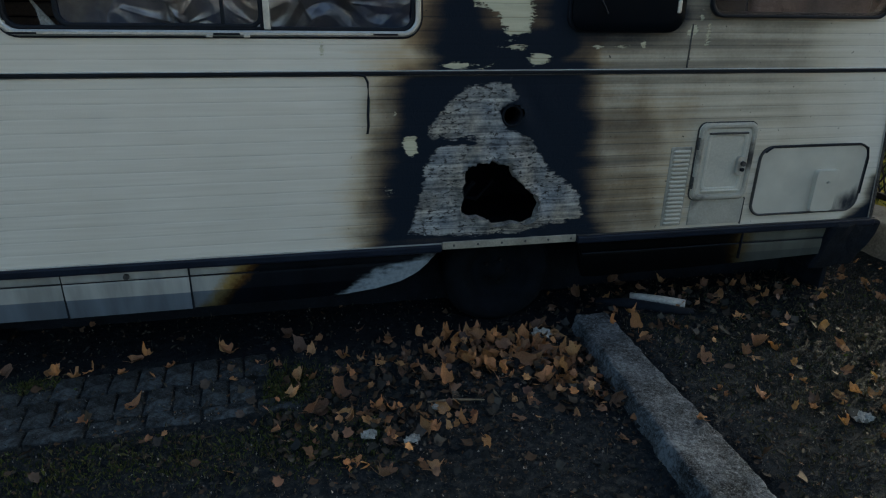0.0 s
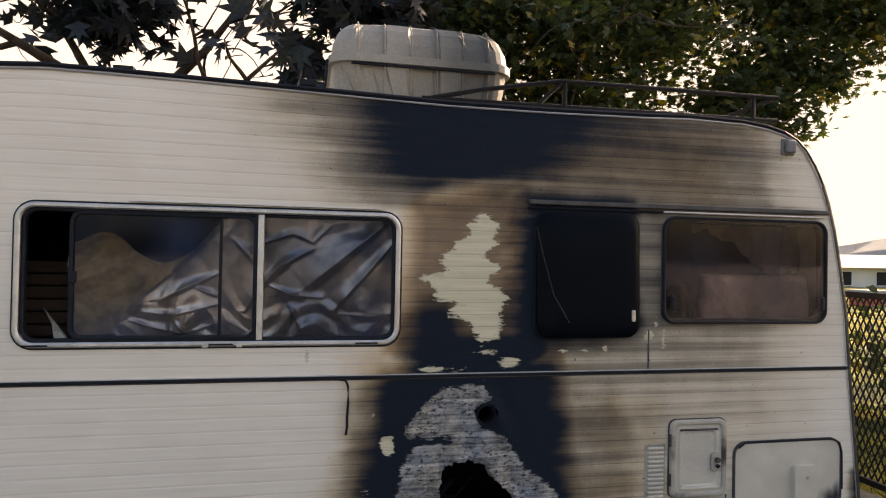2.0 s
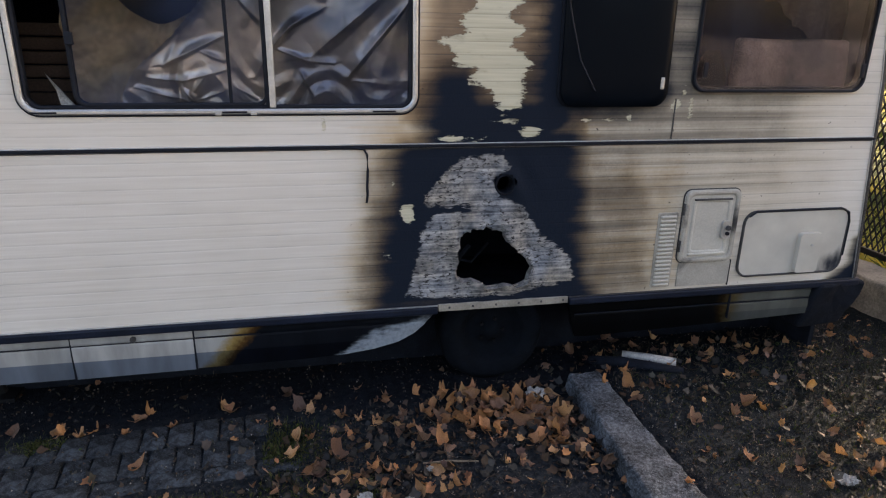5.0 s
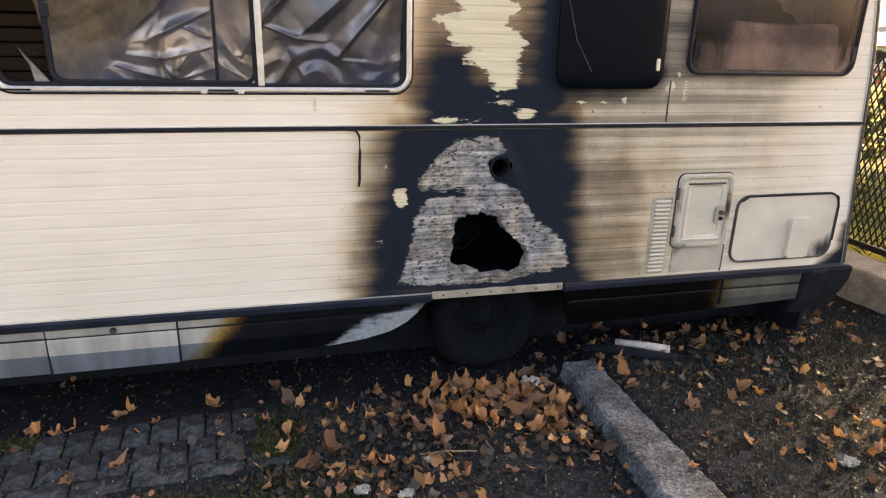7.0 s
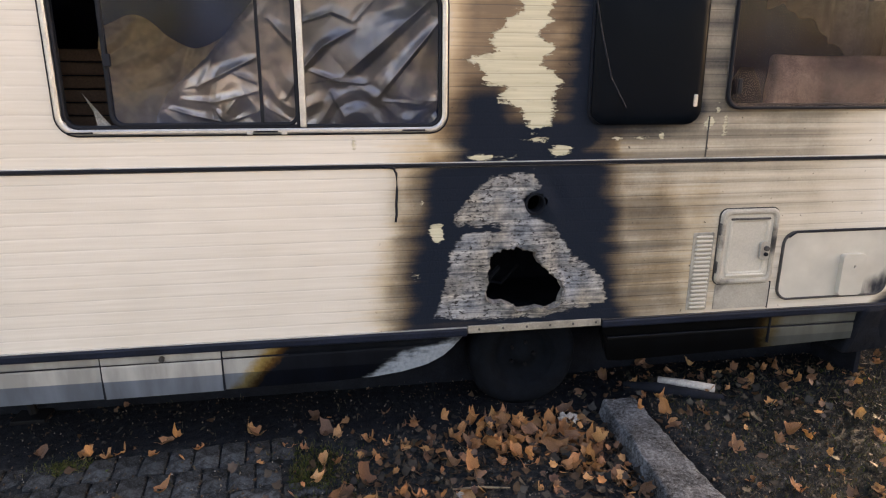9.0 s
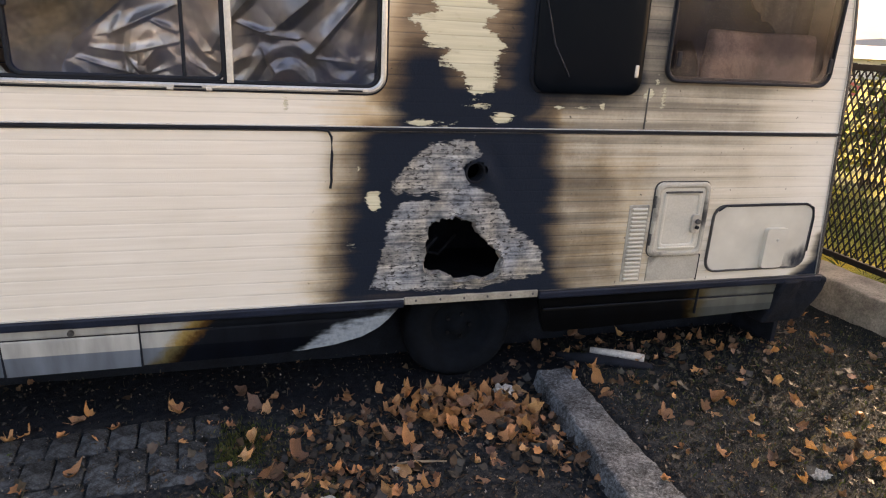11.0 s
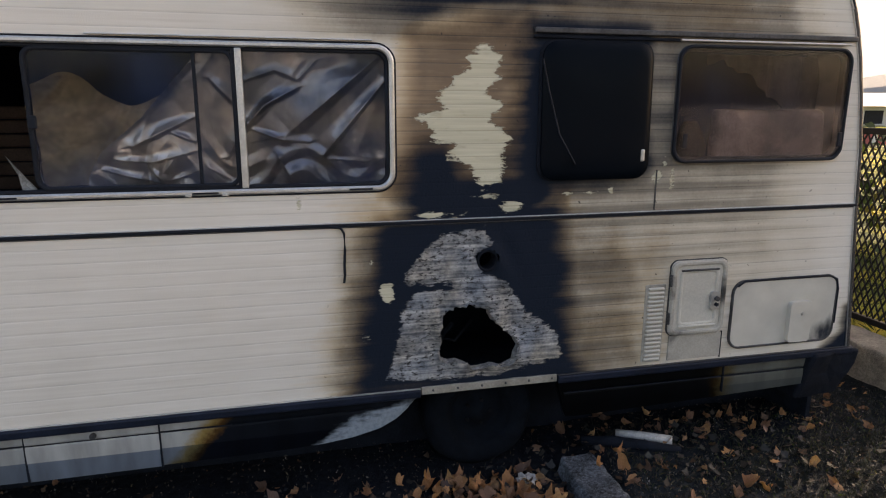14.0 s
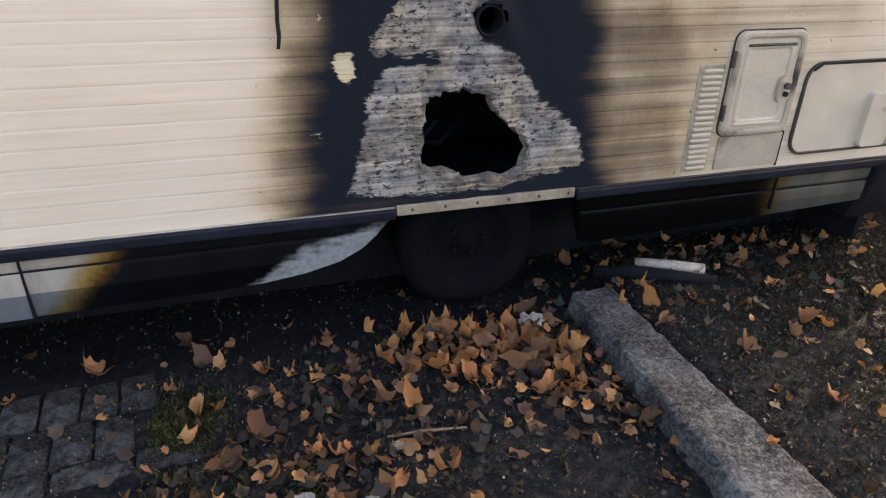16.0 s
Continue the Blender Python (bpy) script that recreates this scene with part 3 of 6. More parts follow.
def build_side_wall(caravan):
    """Ribbed sheet, with the windows cut out and two holes burnt through it."""
    pitch = 0.0552
    x = np.arange(-2.75, 2.2851, 0.0119)
    rows = []
    for z0, z1 in ((FOOT, BELT), (BELT, ROOF)):
        n = round((z1 - z0) / pitch)
        for i in range(n):
            for u, y in ((0.0, 0.0007), (0.05, 0.0), (0.14, 0.0), (0.5, 0.0), (0.86, 0.0), (0.95, 0.0)):
                rows.append((z0 + (i + u) * (z1 - z0) / n, y))
    rows.append((ROOF, 0.0045))
    Z, X = np.meshgrid([r[0] for r in rows], x, indexing="ij")
    Y = np.repeat(np.array([r[1] for r in rows])[:, None], len(x), 1)
    free = np.clip((X - 0.9) / (2.285 - 0.9), 0, 1)
    X = np.where(X > 0.9, 0.9 + free * (edge_x(Z) - 0.9), X)
    Z = Z + roof_sag(X) * np.clip((Z - 2.15) / (ROOF - 2.15), 0, 1)
    # warping of the hot sheet round the hole
    torn = jagged(HOLE, 0.030, 4, 3)
    small = [(0.206 + (0.052 + 0.006 * math.sin(3 * a)) * math.cos(a), 1.106 + 0.052 * math.sin(a)) for a in np.linspace(0, 2 * math.pi, 20)[:-1]]
    hole = np.maximum(sdf(torn, X, Z), sdf(small, X, Z))
    Y = Y + 0.014 * np.exp(-np.abs(hole) / 0.05) * np.sin(X * 41 + Z * 23) * (hole > -0.2)
    Y = Y + 0.0016 * np.sin(X * 5.1 + 1) * np.sin(Z * 4.3)
    # the sheet's torn edge follows the hole's outline
    d = hole
    gx = np.gradient(d, axis=1) / np.maximum(np.gradient(X, axis=1), 1e-5)
    gz = np.gradient(d, axis=0) / np.maximum(np.gradient(Z, axis=0), 1e-5)
    g = np.maximum(gx ** 2 + gz ** 2, 0.3)
    snap = np.abs(d) < 0.0065
    X, Z = np.where(snap, X - d * gx / g, X), np.where(snap, Z - d * gz / g, Z)
    cut = np.maximum(np.where(snap, 0.0005, hole), -1)
    for x0, x1, z0, z1, r in (WIN_1, WIN_2, WIN_3):
        cut = np.maximum(cut, sdf(rounded(x0 + 0.012, x1 - 0.012, z0 + 0.012, z1 - 0.012, r), X, Z))
    ny, nx = X.shape
    idx = np.arange(ny * nx).reshape(ny, nx)
    faces = np.stack([idx[:-1, :-1], idx[:-1, 1:], idx[1:, 1:], idx[1:, :-1]], -1).reshape(-1, 4)
    c = (cut[:-1, :-1] + cut[1:, :-1] + cut[:-1, 1:] + cut[1:, 1:]).reshape(-1) / 4
    faces = faces[c < 0.0011].tolist()
    me = mesh_of("side_wall", np.stack([X, Y, Z], -1).reshape(-1, 3), faces, SIDING, True)
    # where the fire has sooted, scorched and bared the sheet
    flat_x, flat_z = X, Z
    wave = np.array([noise.noise(Vector((x * 3.1, z * 2.3, 4.0))) for x, z in zip(X.ravel(), Z.ravel())]).reshape(X.shape)
    ripple = np.array([noise.noise(Vector((x * 7.0, z * 9.0, 9.0))) for x, z in zip(X.ravel(), Z.ravel())]).reshape(X.shape)
    X, Z = X + 0.08 * wave + 0.03 * ripple, Z + 0.05 * wave
    low = sdf([(-0.27, 1.32), (0.50, 1.32), (0.57, 1.0), (0.66, 0.5), (-0.40, 0.5), (-0.345, 0.8)], X, Z)
    mid = sdf([(-0.14, 1.28), (-0.12, 1.40), (-0.09, 1.60), (0.03, 1.62), (0.12, 1.50), (0.33, 1.48), (0.36, 1.9), (0.39, 2.14), (0.93, 2.12), (0.92, 1.46), (0.46, 1.43), (0.38, 1.28)], X, Z)
    plume = np.exp(-(((X - 0.24 + 0.4 * (Z - 2.35)) / 0.37) ** 2)) * soft(Z - 2.20, 0.14)
    wide = 0.62 * np.exp(-np.abs((X - 0.34) / 0.95) ** 2.4) * soft(Z - 2.28, 0.26)
    plume = 0.98 * (1 - (1 - np.minimum(plume, 1)) * (1 - wide))
    shield = 1 - 0.85 * soft(Z - 1.30, 0.03) * soft(-0.02 - X, 0.14)
    soot = np.maximum.reduce([1.3 * soft(low + 0.02, 0.20) * shield, 1.25 * soft(mid + 0.015, 0.13), plume])
    soot = np.maximum(soot, 0.34 * soft(sdf([(0.95, 1.36), (1.13, 1.45), (1.13, 2.12), (0.95, 2.12)], X, Z), 0.06))
    soot = np.maximum(soot, 0.42 * soft(sdf([(1.05, 2.05), (2.0, 2.05), (2.0, 2.11), (1.05, 2.14)], X, Z), 0.06))
    soot = np.maximum(soot, 1.2 * soft(sdf([(2.02, 0.4), (2.4, 0.4), (2.4, 0.62), (2.24, 0.74), (2.20, 0.60)], X, Z), 0.06))
    soot = np.maximum(soot, 0.36 * soft(sdf([(0.55, 0.5), (1.05, 0.5), (1.05, 1.0), (0.9, 1.25), (0.55, 1.3)], X, Z), 0.16))
    soot = np.maximum(soot, 0.26 * soft(sdf([(0.55, 1.3), (1.2, 1.3), (1.25, 1.45), (0.6, 1.45)], X, Z), 0.1))
    # right end darkened by soot and, in part, for the weaker light there
    soot = np.maximum(soot, (0.24 + 0.12 * soft(Z - 1.3, 0.3)) * soft(sdf([(0.45, 0.4), (2.0, 0.4), (1.7, 2.7), (0.45, 2.7)], X, Z), 0.35))
    soot = np.maximum(soot, 0.45 * soft(sdf([(0.3, 2.08), (1.75, 2.08), (1.55, 2.7), (0.3, 2.7)], X, Z), 0.14))
    # a thin grey film all over the end of the wall, soot and weaker light in one colour, and smoke drawn out under the
    # roof
    veil = 0.27 * soft(X - 0.50, 0.30) * (1 - 0.35 * soft(X - 1.5, 0.6)) * (1 - 0.50 * soft(1.3 - Z, 0.35)) * (1 + 0.28 * soft(Z - 2.05, 0.2))
    smoke = 0.46 * np.exp(-np.abs((X - 0.10) / 0.95) ** 2.0) * soft(Z - 2.30, 0.22)
    skirt_smoke = 0.30 * soft(low + 0.20, 0.42)
    between = 0.16 * np.exp(-((X - 1.06) / 0.16) ** 2) * soft(Z - 1.42, 0.1) * soft(2.14 - Z, 0.06)
    corner = 0.86 * np.exp(-np.abs((X + 0.14) / 0.42) ** 1.7) * soft(Z - 2.06, 0.13)
    smoke = 1 - (1 - smoke) * (1 - corner)
    soot = 1.3 - 1.3 * (1 - np.minimum(soot, 1.3) / 1.3) * (1 - veil * 0.62) * (1 - smoke * 0.7) * (1 - skirt_smoke * 0.6) * (1 - between * 0.8)
    brown = soft(sdf([(-0.25, 1.36), (0.37, 1.36), (0.42, 2.10), (0.36, 2.20), (0.20, 2.22), (0.0, 2.17), (-0.20, 2.05)], X, Z), 0.035)
    soot = soot + brown * (np.minimum(soot, 0.40 + 1.1 * soft(mid, 0.07) + 0.5 * soft(X - 0.30, 0.12)) - soot)
    scorch = np.maximum.reduce([0.95 * soft(sdf([(-0.24, 1.42), (0.36, 1.42), (0.40, 2.16), (0.20, 2.19), (-0.18, 2.06)], X, Z), 0.09), 0.62 * soft(low + 0.05, 0.085), 0.34 * soft(low + 0.16, 0.22),
                                0.55 * soft(sdf([(0.42, 1.31), (0.60, 1.31), (0.60, 1.45), (0.42, 1.45)], X, Z), 0.04), 0.42 * soft(sdf([(-0.1, 2.15), (1.5, 2.1), (1.6, 2.6), (-0.5, 2.6)], X, Z), 0.3),
                                0.26 * soft(sdf([(0.55, 0.5), (1.2, 0.5), (1.1, 1.2), (0.55, 1.3)], X, Z), 0.15)])
    X, Z = flat_x, flat_z
    primer = sdf(PRIMER_UPPER, X, Z)
    for cx, cz, rx, rz in ((-0.254, 0.987, 0.036, 0.048), (-0.352, 0.777, 0.022, 0.011), (-0.067, 1.322, 0.055, 0.016), (0.315, 1.352, 0.05, 0.03), (-0.322, 1.121, 0.008, 0.008), (0.03, 1.315, 0.05, 0.008), (1.035, 1.463, 0.022, 0.034), (1.115, 1.455, 0.012, 0.05), (0.70, 1.392, 0.030, 0.011), (0.80, 1.41, 0.012, 0.016), (0.58, 1.40, 0.018, 0.007), (1.07, 1.53, 0.010, 0.02), (0.20, 1.40, 0.04, 0.012), (-0.62, 1.395, 0.006, 0.02)):
        primer = np.maximum(primer, (1 - np.hypot((X - cx) / rx, (Z - cz) / rz)) * min(rx, rz) * 1.6 - 0.004)
    bare = sdf(BARE_LOWER, X, Z)
    bare = np.minimum(bare, np.abs(Z - 1.0 - 0.03 * X) * 1.2 - 0.022 + 0.03 * soft(X - 0.06, 0.06))
    heat = np.clip(1 - np.abs(sdf(HOLE, X, Z) + 0.055) / 0.062, 0, 1) * soft(X - 0.17, 0.05) * np.clip((0.90 - Z) / 0.08, 0, 1)
    groove = np.repeat(np.array([1.0 if r[1] > 0.0003 else 0.0 for r in rows])[:, None], X.shape[1], 1)
    for key, val in (("groove", groove), ("soot", soot), ("scorch", scorch), ("primer", primer), ("bare", bare), ("heat", heat)):
        at = me.attributes.new(key, "FLOAT", "POINT")
        at.data.foreach_set("value", val.ravel().astype(np.float32))
    part("side_wall", me, None, caravan, "ribbed cream aluminium side, sooted, with a burnt hole")
    # torn lips of sheet that curl out of the hole
    bm = bmesh.new()
    pts = jagged(HOLE, 0.030, 4, 3)
    n = len(pts)
    rng = np.random.default_rng(5)
    a = [bm.verts.new((px, 0.004, pz)) for px, pz in pts]
    b = [bm.verts.new((px + (px - 0.16) * 0.03, -0.006 - 0.010 * rng.random(), pz + (pz - 0.73) * 0.03)) for px, pz in pts]
    e = [bm.verts.new((px - (px - 0.16) * 0.03, 0.018 + 0.012 * rng.random(), pz - (pz - 0.73) * 0.03)) for px, pz in pts]
    for p, q in ((b, a), (a, e)):
        for i in range(n):
            bm.faces.new((p[i], p[(i + 1) % n], q[(i + 1) % n], q[i]))
    part("torn_edge", bm, ASHEN, caravan, "curled sooty metal edge of the hole")


def build_shell(caravan):
    """Roof, ends, far side and floor, each with its thickness, and the inner lining."""
    outline = [(x, z + float(roof_sag(x)) * (z > 2.5)) for z, x in EDGE if z >= FOOT] + [(x, ROOF + float(roof_sag(x))) for x in (1.0, 0.5, 0.0, -0.5, -1.0, -1.5, -1.7, -2.05, -2.75)]
    # right-hand end and roof as one bent skin
    bm = bmesh.new()
    inner = [(x - 0.03, z - (0.03 if z > 2.3 else 0)) for x, z in outline]
    loops = [[bm.verts.new((x, y, z)) for x, z in pts] for pts, y in ((outline, 0.012), (outline, 2.1))]
    for i in range(len(outline) - 1):
        bm.faces.new((loops[0][i], loops[0][i + 1], loops[1][i + 1], loops[1][i]))
    back = [[bm.verts.new((x, y, z)) for x, z in pts] for pts, y in ((inner, 0.012), (inner, 2.1))]
    for i in range(len(outline) - 1):
        bm.faces.new((back[0][i], back[1][i], back[1][i + 1], back[0][i + 1]))
    bmesh.ops.recalc_face_normals(bm, faces=bm.faces)
    part("roof_skin", bm, CREAM_DIRTY, caravan, "cream sheet roof bent down over the end")
    part("rear_wall", box(-2.78, -2.752, 0.0, 2.1, FOOT, ROOF), CREAM, caravan)
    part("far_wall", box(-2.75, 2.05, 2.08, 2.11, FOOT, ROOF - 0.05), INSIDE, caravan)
    part("floor_board", box(-2.75, 2.25, 0.03, 2.08, 0.47, 0.512), CHAR, caravan)
    # lining behind the side: a dark navy board with the window openings and the burnt hole
    bm = bmesh.new()
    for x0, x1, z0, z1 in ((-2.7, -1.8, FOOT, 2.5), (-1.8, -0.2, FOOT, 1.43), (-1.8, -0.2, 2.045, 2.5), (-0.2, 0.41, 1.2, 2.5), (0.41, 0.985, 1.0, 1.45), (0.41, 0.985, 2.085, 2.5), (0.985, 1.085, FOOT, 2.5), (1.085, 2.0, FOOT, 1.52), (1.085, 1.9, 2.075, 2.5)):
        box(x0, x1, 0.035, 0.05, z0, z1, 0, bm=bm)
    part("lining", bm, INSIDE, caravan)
    # black box added behind the hole as its dark, burnt cavity
    bm = bmesh.new()
    for b in ((-0.35, 0.75, 0.70, 0.73, 0.5, 1.4), (-0.38, -0.35, 0.05, 0.7, 0.5, 1.4), (0.75, 0.78, 0.05, 0.7, 0.5, 1.4), (-0.35, 0.75, 0.05, 0.7, 1.4, 1.43)):
        box(*b, 0.003, bm=bm)
    part("burnt_cupboard", bm, CHAR, caravan, "charred black box behind the hole")
    bm = bmesh.new()
    tube([(0.0, 0.22, 0.56), (0.05, 0.20, 0.70), (0.10, 0.22, 0.74)], 0.012, 7, bm)
    tube([(-0.05, 0.3, 0.67), (0.10, 0.18, 0.665), (0.22, 0.3, 0.72)], 0.008, 7, bm)
    part("burnt_pipe", bm, CHAR, caravan, "bent sooty pipe inside the hole")
    # flue stub in the small hole
    bm = bmesh.new()
    outer = [(0.206 + 0.050 * math.cos(a), 1.106 + 0.050 * math.sin(a)) for a in np.linspace(0, 2 * math.pi, 25)[:-1]]
    innr = [(0.206 + 0.040 * math.cos(a), 1.106 + 0.040 * math.sin(a)) for a in np.linspace(0, 2 * math.pi, 25)[:-1]]
    part("flue_collar", ring(outer, innr, -0.006, 0.08, bm, 0.003), CHAR, caravan, "sooty round flue collar")


def bar_along(outline, y, r, seg=6):
    return tube([(x, y, z) for x, z in outline], r, seg)


def build_trim(caravan):
    top = [(x, ROOF + float(roof_sag(x))) for x in (-2.75, -2.05, -1.7, -1.5, -1.0, -0.5, 0.0, 0.5, 1.0)] + [(x, z + float(roof_sag(x)) * (z > 2.5)) for z, x in EDGE[::-1] if z >= FOOT]
    part("roof_edge_trim", bar_along([(x, z + 0.004) for x, z in top], 0.0, 0.011), RUBBER, caravan, "black rubber roof edge trim")
    part("roof_edge_piping", bar_along([(x - 0.012 * (z < 2.5), z - 0.014 * (z >= 2.5)) for x, z in top], -0.004, 0.005), ALU, caravan)
    # belt moulding: two rails with a dark rubber between
    part("belt_rail", box(-2.75, 2.203, -0.009, 0.002, BELT + 0.005, BELT + 0.010, 0.002), ALU, caravan)
    part("belt_rubber", box(-2.75, 2.205, -0.012, 0.004, BELT - 0.008, BELT + 0.0045, 0.003), RUBBER, caravan)
    part("belt_lower_lip", box(-2.75, 2.203, -0.006, 0.003, BELT - 0.014, BELT - 0.009, 0.002), ALU_DARK, caravan)
    part("hanging_rubber", tube([(-0.50, -0.012, BELT - 0.004), (-0.452, -0.014, BELT - 0.010), (-0.438, -0.015, BELT - 0.035), (-0.436, -0.014, 1.19), (-0.440, -0.013, 1.12), (-0.439, -0.015, 1.08), (-0.444, -0.014, 1.045)], 0.006, 6), RUBBER, caravan, "loose strip of belt rubber hanging down")
    for x0, x1 in ((-2.75, -0.108), (0.572, 2.30)):
        part("bumper_rail", box(x0, x1, -0.022, 0.03, 0.474, 0.512, 0.008, 3), NAVY, caravan, "sooty dark bumper rail")
        part("bumper_lip", box(x0, x1, -0.012, 0.0, 0.5125, 0.5165, 0.001), ALU if x0 < 0 else ALU_DARK, caravan)
    strip = part("arch_strip", box(-0.105, 0.566, -0.012, 0.01, 0.484, 0.520, 0.003), STRIP, caravan, "bleached metal strip over the wheel")
    bm = bmesh.new()
    bmesh.ops.create_uvsphere(bm, u_segments=8, v_segments=5, radius=0.006)
    rivet = part("rivet", bm, ALU_DARK, strip)
    rivet.location = (-0.05, -0.012, 0.503)
    for i in range(1, 6):
        r = rivet.copy()
        scene.collection.objects.link(r)
        r.location = (-0.05 + i * 0.118, -0.012, 0.503)
    # joint between two sheets under the small windows, with old sealant
    part("sheet_joint", box(1.028, 1.034, -0.0045, 0.002, BELT + 0.012, 1.50, 0.001), ALU_DARK, caravan)
    rail = part("awning_rail", box(0.395, 2.06, -0.020, 0.006, 2.098, 2.122, 0.006, 3), ALU_DARK, caravan, "sooted rail above the windows")
    part("rail_lip", box(1.10, 2.03, -0.014, 0.006, 2.080, 2.090, 0.003), ALU, rail)
    part("rail_lip", box(0.395, 1.095, -0.014, 0.006, 2.078, 2.090, 0.003), CHAR, rail, "rail lip burnt black")
    part("marker_lamp_base", box(1.772, 1.850, -0.012, 0.004, 2.405, 2.49, 0.008), LAMP_GREY, caravan, "grey marker lamp")
    part("marker_lamp_lens", box(1.782, 1.842, -0.034, -0.012, 2.413, 2.482, 0.012, 3), LAMP_GREY, caravan)
    # nail heads and seams of the end corner moulding
    pts = [(x - 0.006, z) for z, x in EDGE if 0.5 < z < 2.3]
    part("corner_moulding", bar_along(pts, -0.004, 0.009), ALU_DARK, caravan, "riveted corner moulding")


def crumpled(x0, x1, z0, y, folds, crest, mat, name, label, category, lean=0.0, smooth=True, nx=190, nz=90):
    """A hung sheet with rounded folds that meet in sharp creases: waves (angle, folds a metre, steepness) laid over one another. crest names its top edge, (x, z) by (x, z); lean is how far the top comes forward."""
    X, U = np.meshgrid(np.linspace(x0, x1, nx), np.linspace(0, 1, nz))
    top = sum(np.interp(X + o, [p[0] for p in crest], [p[1] for p in crest]) for o in (-0.06, -0.03, 0.0, 0.03, 0.06)) / 5
    Z = z0 + U * (top - z0)
    bend = np.array([noise.noise(Vector((x * 2.6, z * 2.6, 2.0))) for x, z in zip(X.ravel(), Z.ravel())]).reshape(X.shape)
    H = np.zeros(X.shape)
    for i, (angle, often, steep) in enumerate(folds):
        u = (X * math.cos(angle) + Z * math.sin(angle)) * often + 0.37 * i + 0.42 * bend
        w = 0.25 + 0.75 * np.abs(np.sin(X * 3.3 + i * 1.7) * np.cos(Z * 4.1 + i))
        H += np.abs(u % 1.0 - 0.5) * steep / often * w
    ny, nnx = X.shape
    idx = np.arange(ny * nnx).reshape(ny, nnx)
    faces = np.stack([idx[:-1, :-1], idx[:-1, 1:], idx[1:, 1:], idx[1:, :-1]], -1).reshape(-1, 4).tolist()
    me = mesh_of(name, np.stack([X, y + H.max() - H - lean * (Z - z0), Z], -1).reshape(-1, 3), faces, mat, smooth)
    return tagged(part(name, me, None), label, category)


def build_windows(caravan):
    # long sliding window
    x0, x1, z0, z1, r = WIN_1
    w = part("sliding_window", ring(rounded(x0, x1, z0, z1, r), rounded(x0 + 0.022, x1 - 0.022, z0 + 0.022, z1 - 0.022, r - 0.02), -0.016, 0.03, lip=0.005), ALU, caravan, "long sliding window with an aluminium frame")
    part("gasket", ring(rounded(x0 - 0.008, x1 + 0.008, z0 - 0.008, z1 + 0.008, r + 0.008), rounded(x0, x1, z0, z1, r), -0.007, 0.004, lip=0.002), RUBBER, w, "black rubber gasket")
    part("inner_gasket", ring(rounded(x0 + 0.022, x1 - 0.022, z0 + 0.022, z1 - 0.022, r - 0.02), rounded(x0 + 0.036, x1 - 0.036, z0 + 0.036, z1 - 0.036, r - 0.03), -0.002, 0.028, lip=0.004), RUBBER, w)
    part("mullion", box(-0.838, -0.812, -0.014, 0.03, z0 + 0.025, z1 - 0.025, 0.004), ALU, w, "upright aluminium window bar")
    part("mullion_seal", box(-0.852, -0.838, -0.006, 0.03, z0 + 0.03, z1 - 0.03, 0.003), RUBBER, w)
    part("fixed_pane", box(-0.83, x1 - 0.03, 0.012, 0.016, z0 + 0.03, z1 - 0.03, 0.0), GLASS_CLEAR, w)
    s0, s1 = -1.585, -0.84
    part("sliding_sash", ring(rounded(s0, s1, z0 + 0.030, z1 - 0.030, 0.05), rounded(s0 + 0.016, s1 - 0.016, z0 + 0.046, z1 - 0.046, 0.036), -0.004, 0.022, lip=0.003), RUBBER, w, "black-edged sliding sash, partly open")
    part("sash_bar", box(-0.998, -0.985, -0.002, 0.02, z0 + 0.045, z1 - 0.045, 0.003), RUBBER, w)
    part("sliding_pane", box(s0 + 0.01, s1 - 0.01, 0.004, 0.008, z0 + 0.04, z1 - 0.04, 0.0), GLASS_CLEAR, w)
    part("sash_catch", box(-1.583, -1.553, -0.016, 0.004, 1.705, 1.755, 0.006, 3), RUBBER, w, "black plastic sash catch")
    for cx in (-1.70, -0.98, -0.36):
        part("drain_slot", box(cx - 0.05, cx + 0.05, -0.018, -0.010, z0 + 0.006, z0 + 0.013, 0.002), RUBBER, w)
    for cx in (-1.045, -0.905):
        part("frame_clip", box(cx - 0.012, cx + 0.012, -0.019, -0.012, z0 - 0.004, z0 + 0.008, 0.002), ALU, w)
    part("drip_lip", box(-1.36, -0.30, -0.014, 0.003, z1 + 0.012, z1 + 0.018, 0.002), ALU, w)
    # small window, black with soot, hung from the top and a little askew
    x0, x1, z0, z1, r = WIN_2
    w = part("small_window", ring(rounded(x0, x1, z0, z1, r), rounded(x0 + 0.03, x1 - 0.03, z0 + 0.03, z1 - 0.03, r - 0.02), -0.012, 0.03, lip=0.006), CHAR, caravan, "soot-blackened hinged window")
    bm = plate(rounded(x0 + 0.008, x1 - 0.008, z0 + 0.004, z1 - 0.008, r), -0.022, -0.012, 0.004, 0.016)
    bmesh.ops.rotate(bm, verts=bm.verts, cent=(0.7, -0.012, z1), matrix=Matrix.Rotation(radians(-1.6), 3, "X"))
    pane = part("pane", bm, GLASS_BLACK, w, "glossy acrylic pane black with soot", True)
    part("catch", box(0.915, 0.935, -0.050, -0.036, 1.545, 1.60, 0.005), ALU, w, "bright window catch")
    part("warped_trim", tube([(0.43, -0.030, 1.99), (0.462, -0.036, 1.85), (0.513, -0.044, 1.67), (0.59, -0.052, 1.54)], 0.004, 6), RUBBER, w, "rubber bead warped by heat")
    # end window, smoked brown
    x0, x1, z0, z1, r = WIN_3
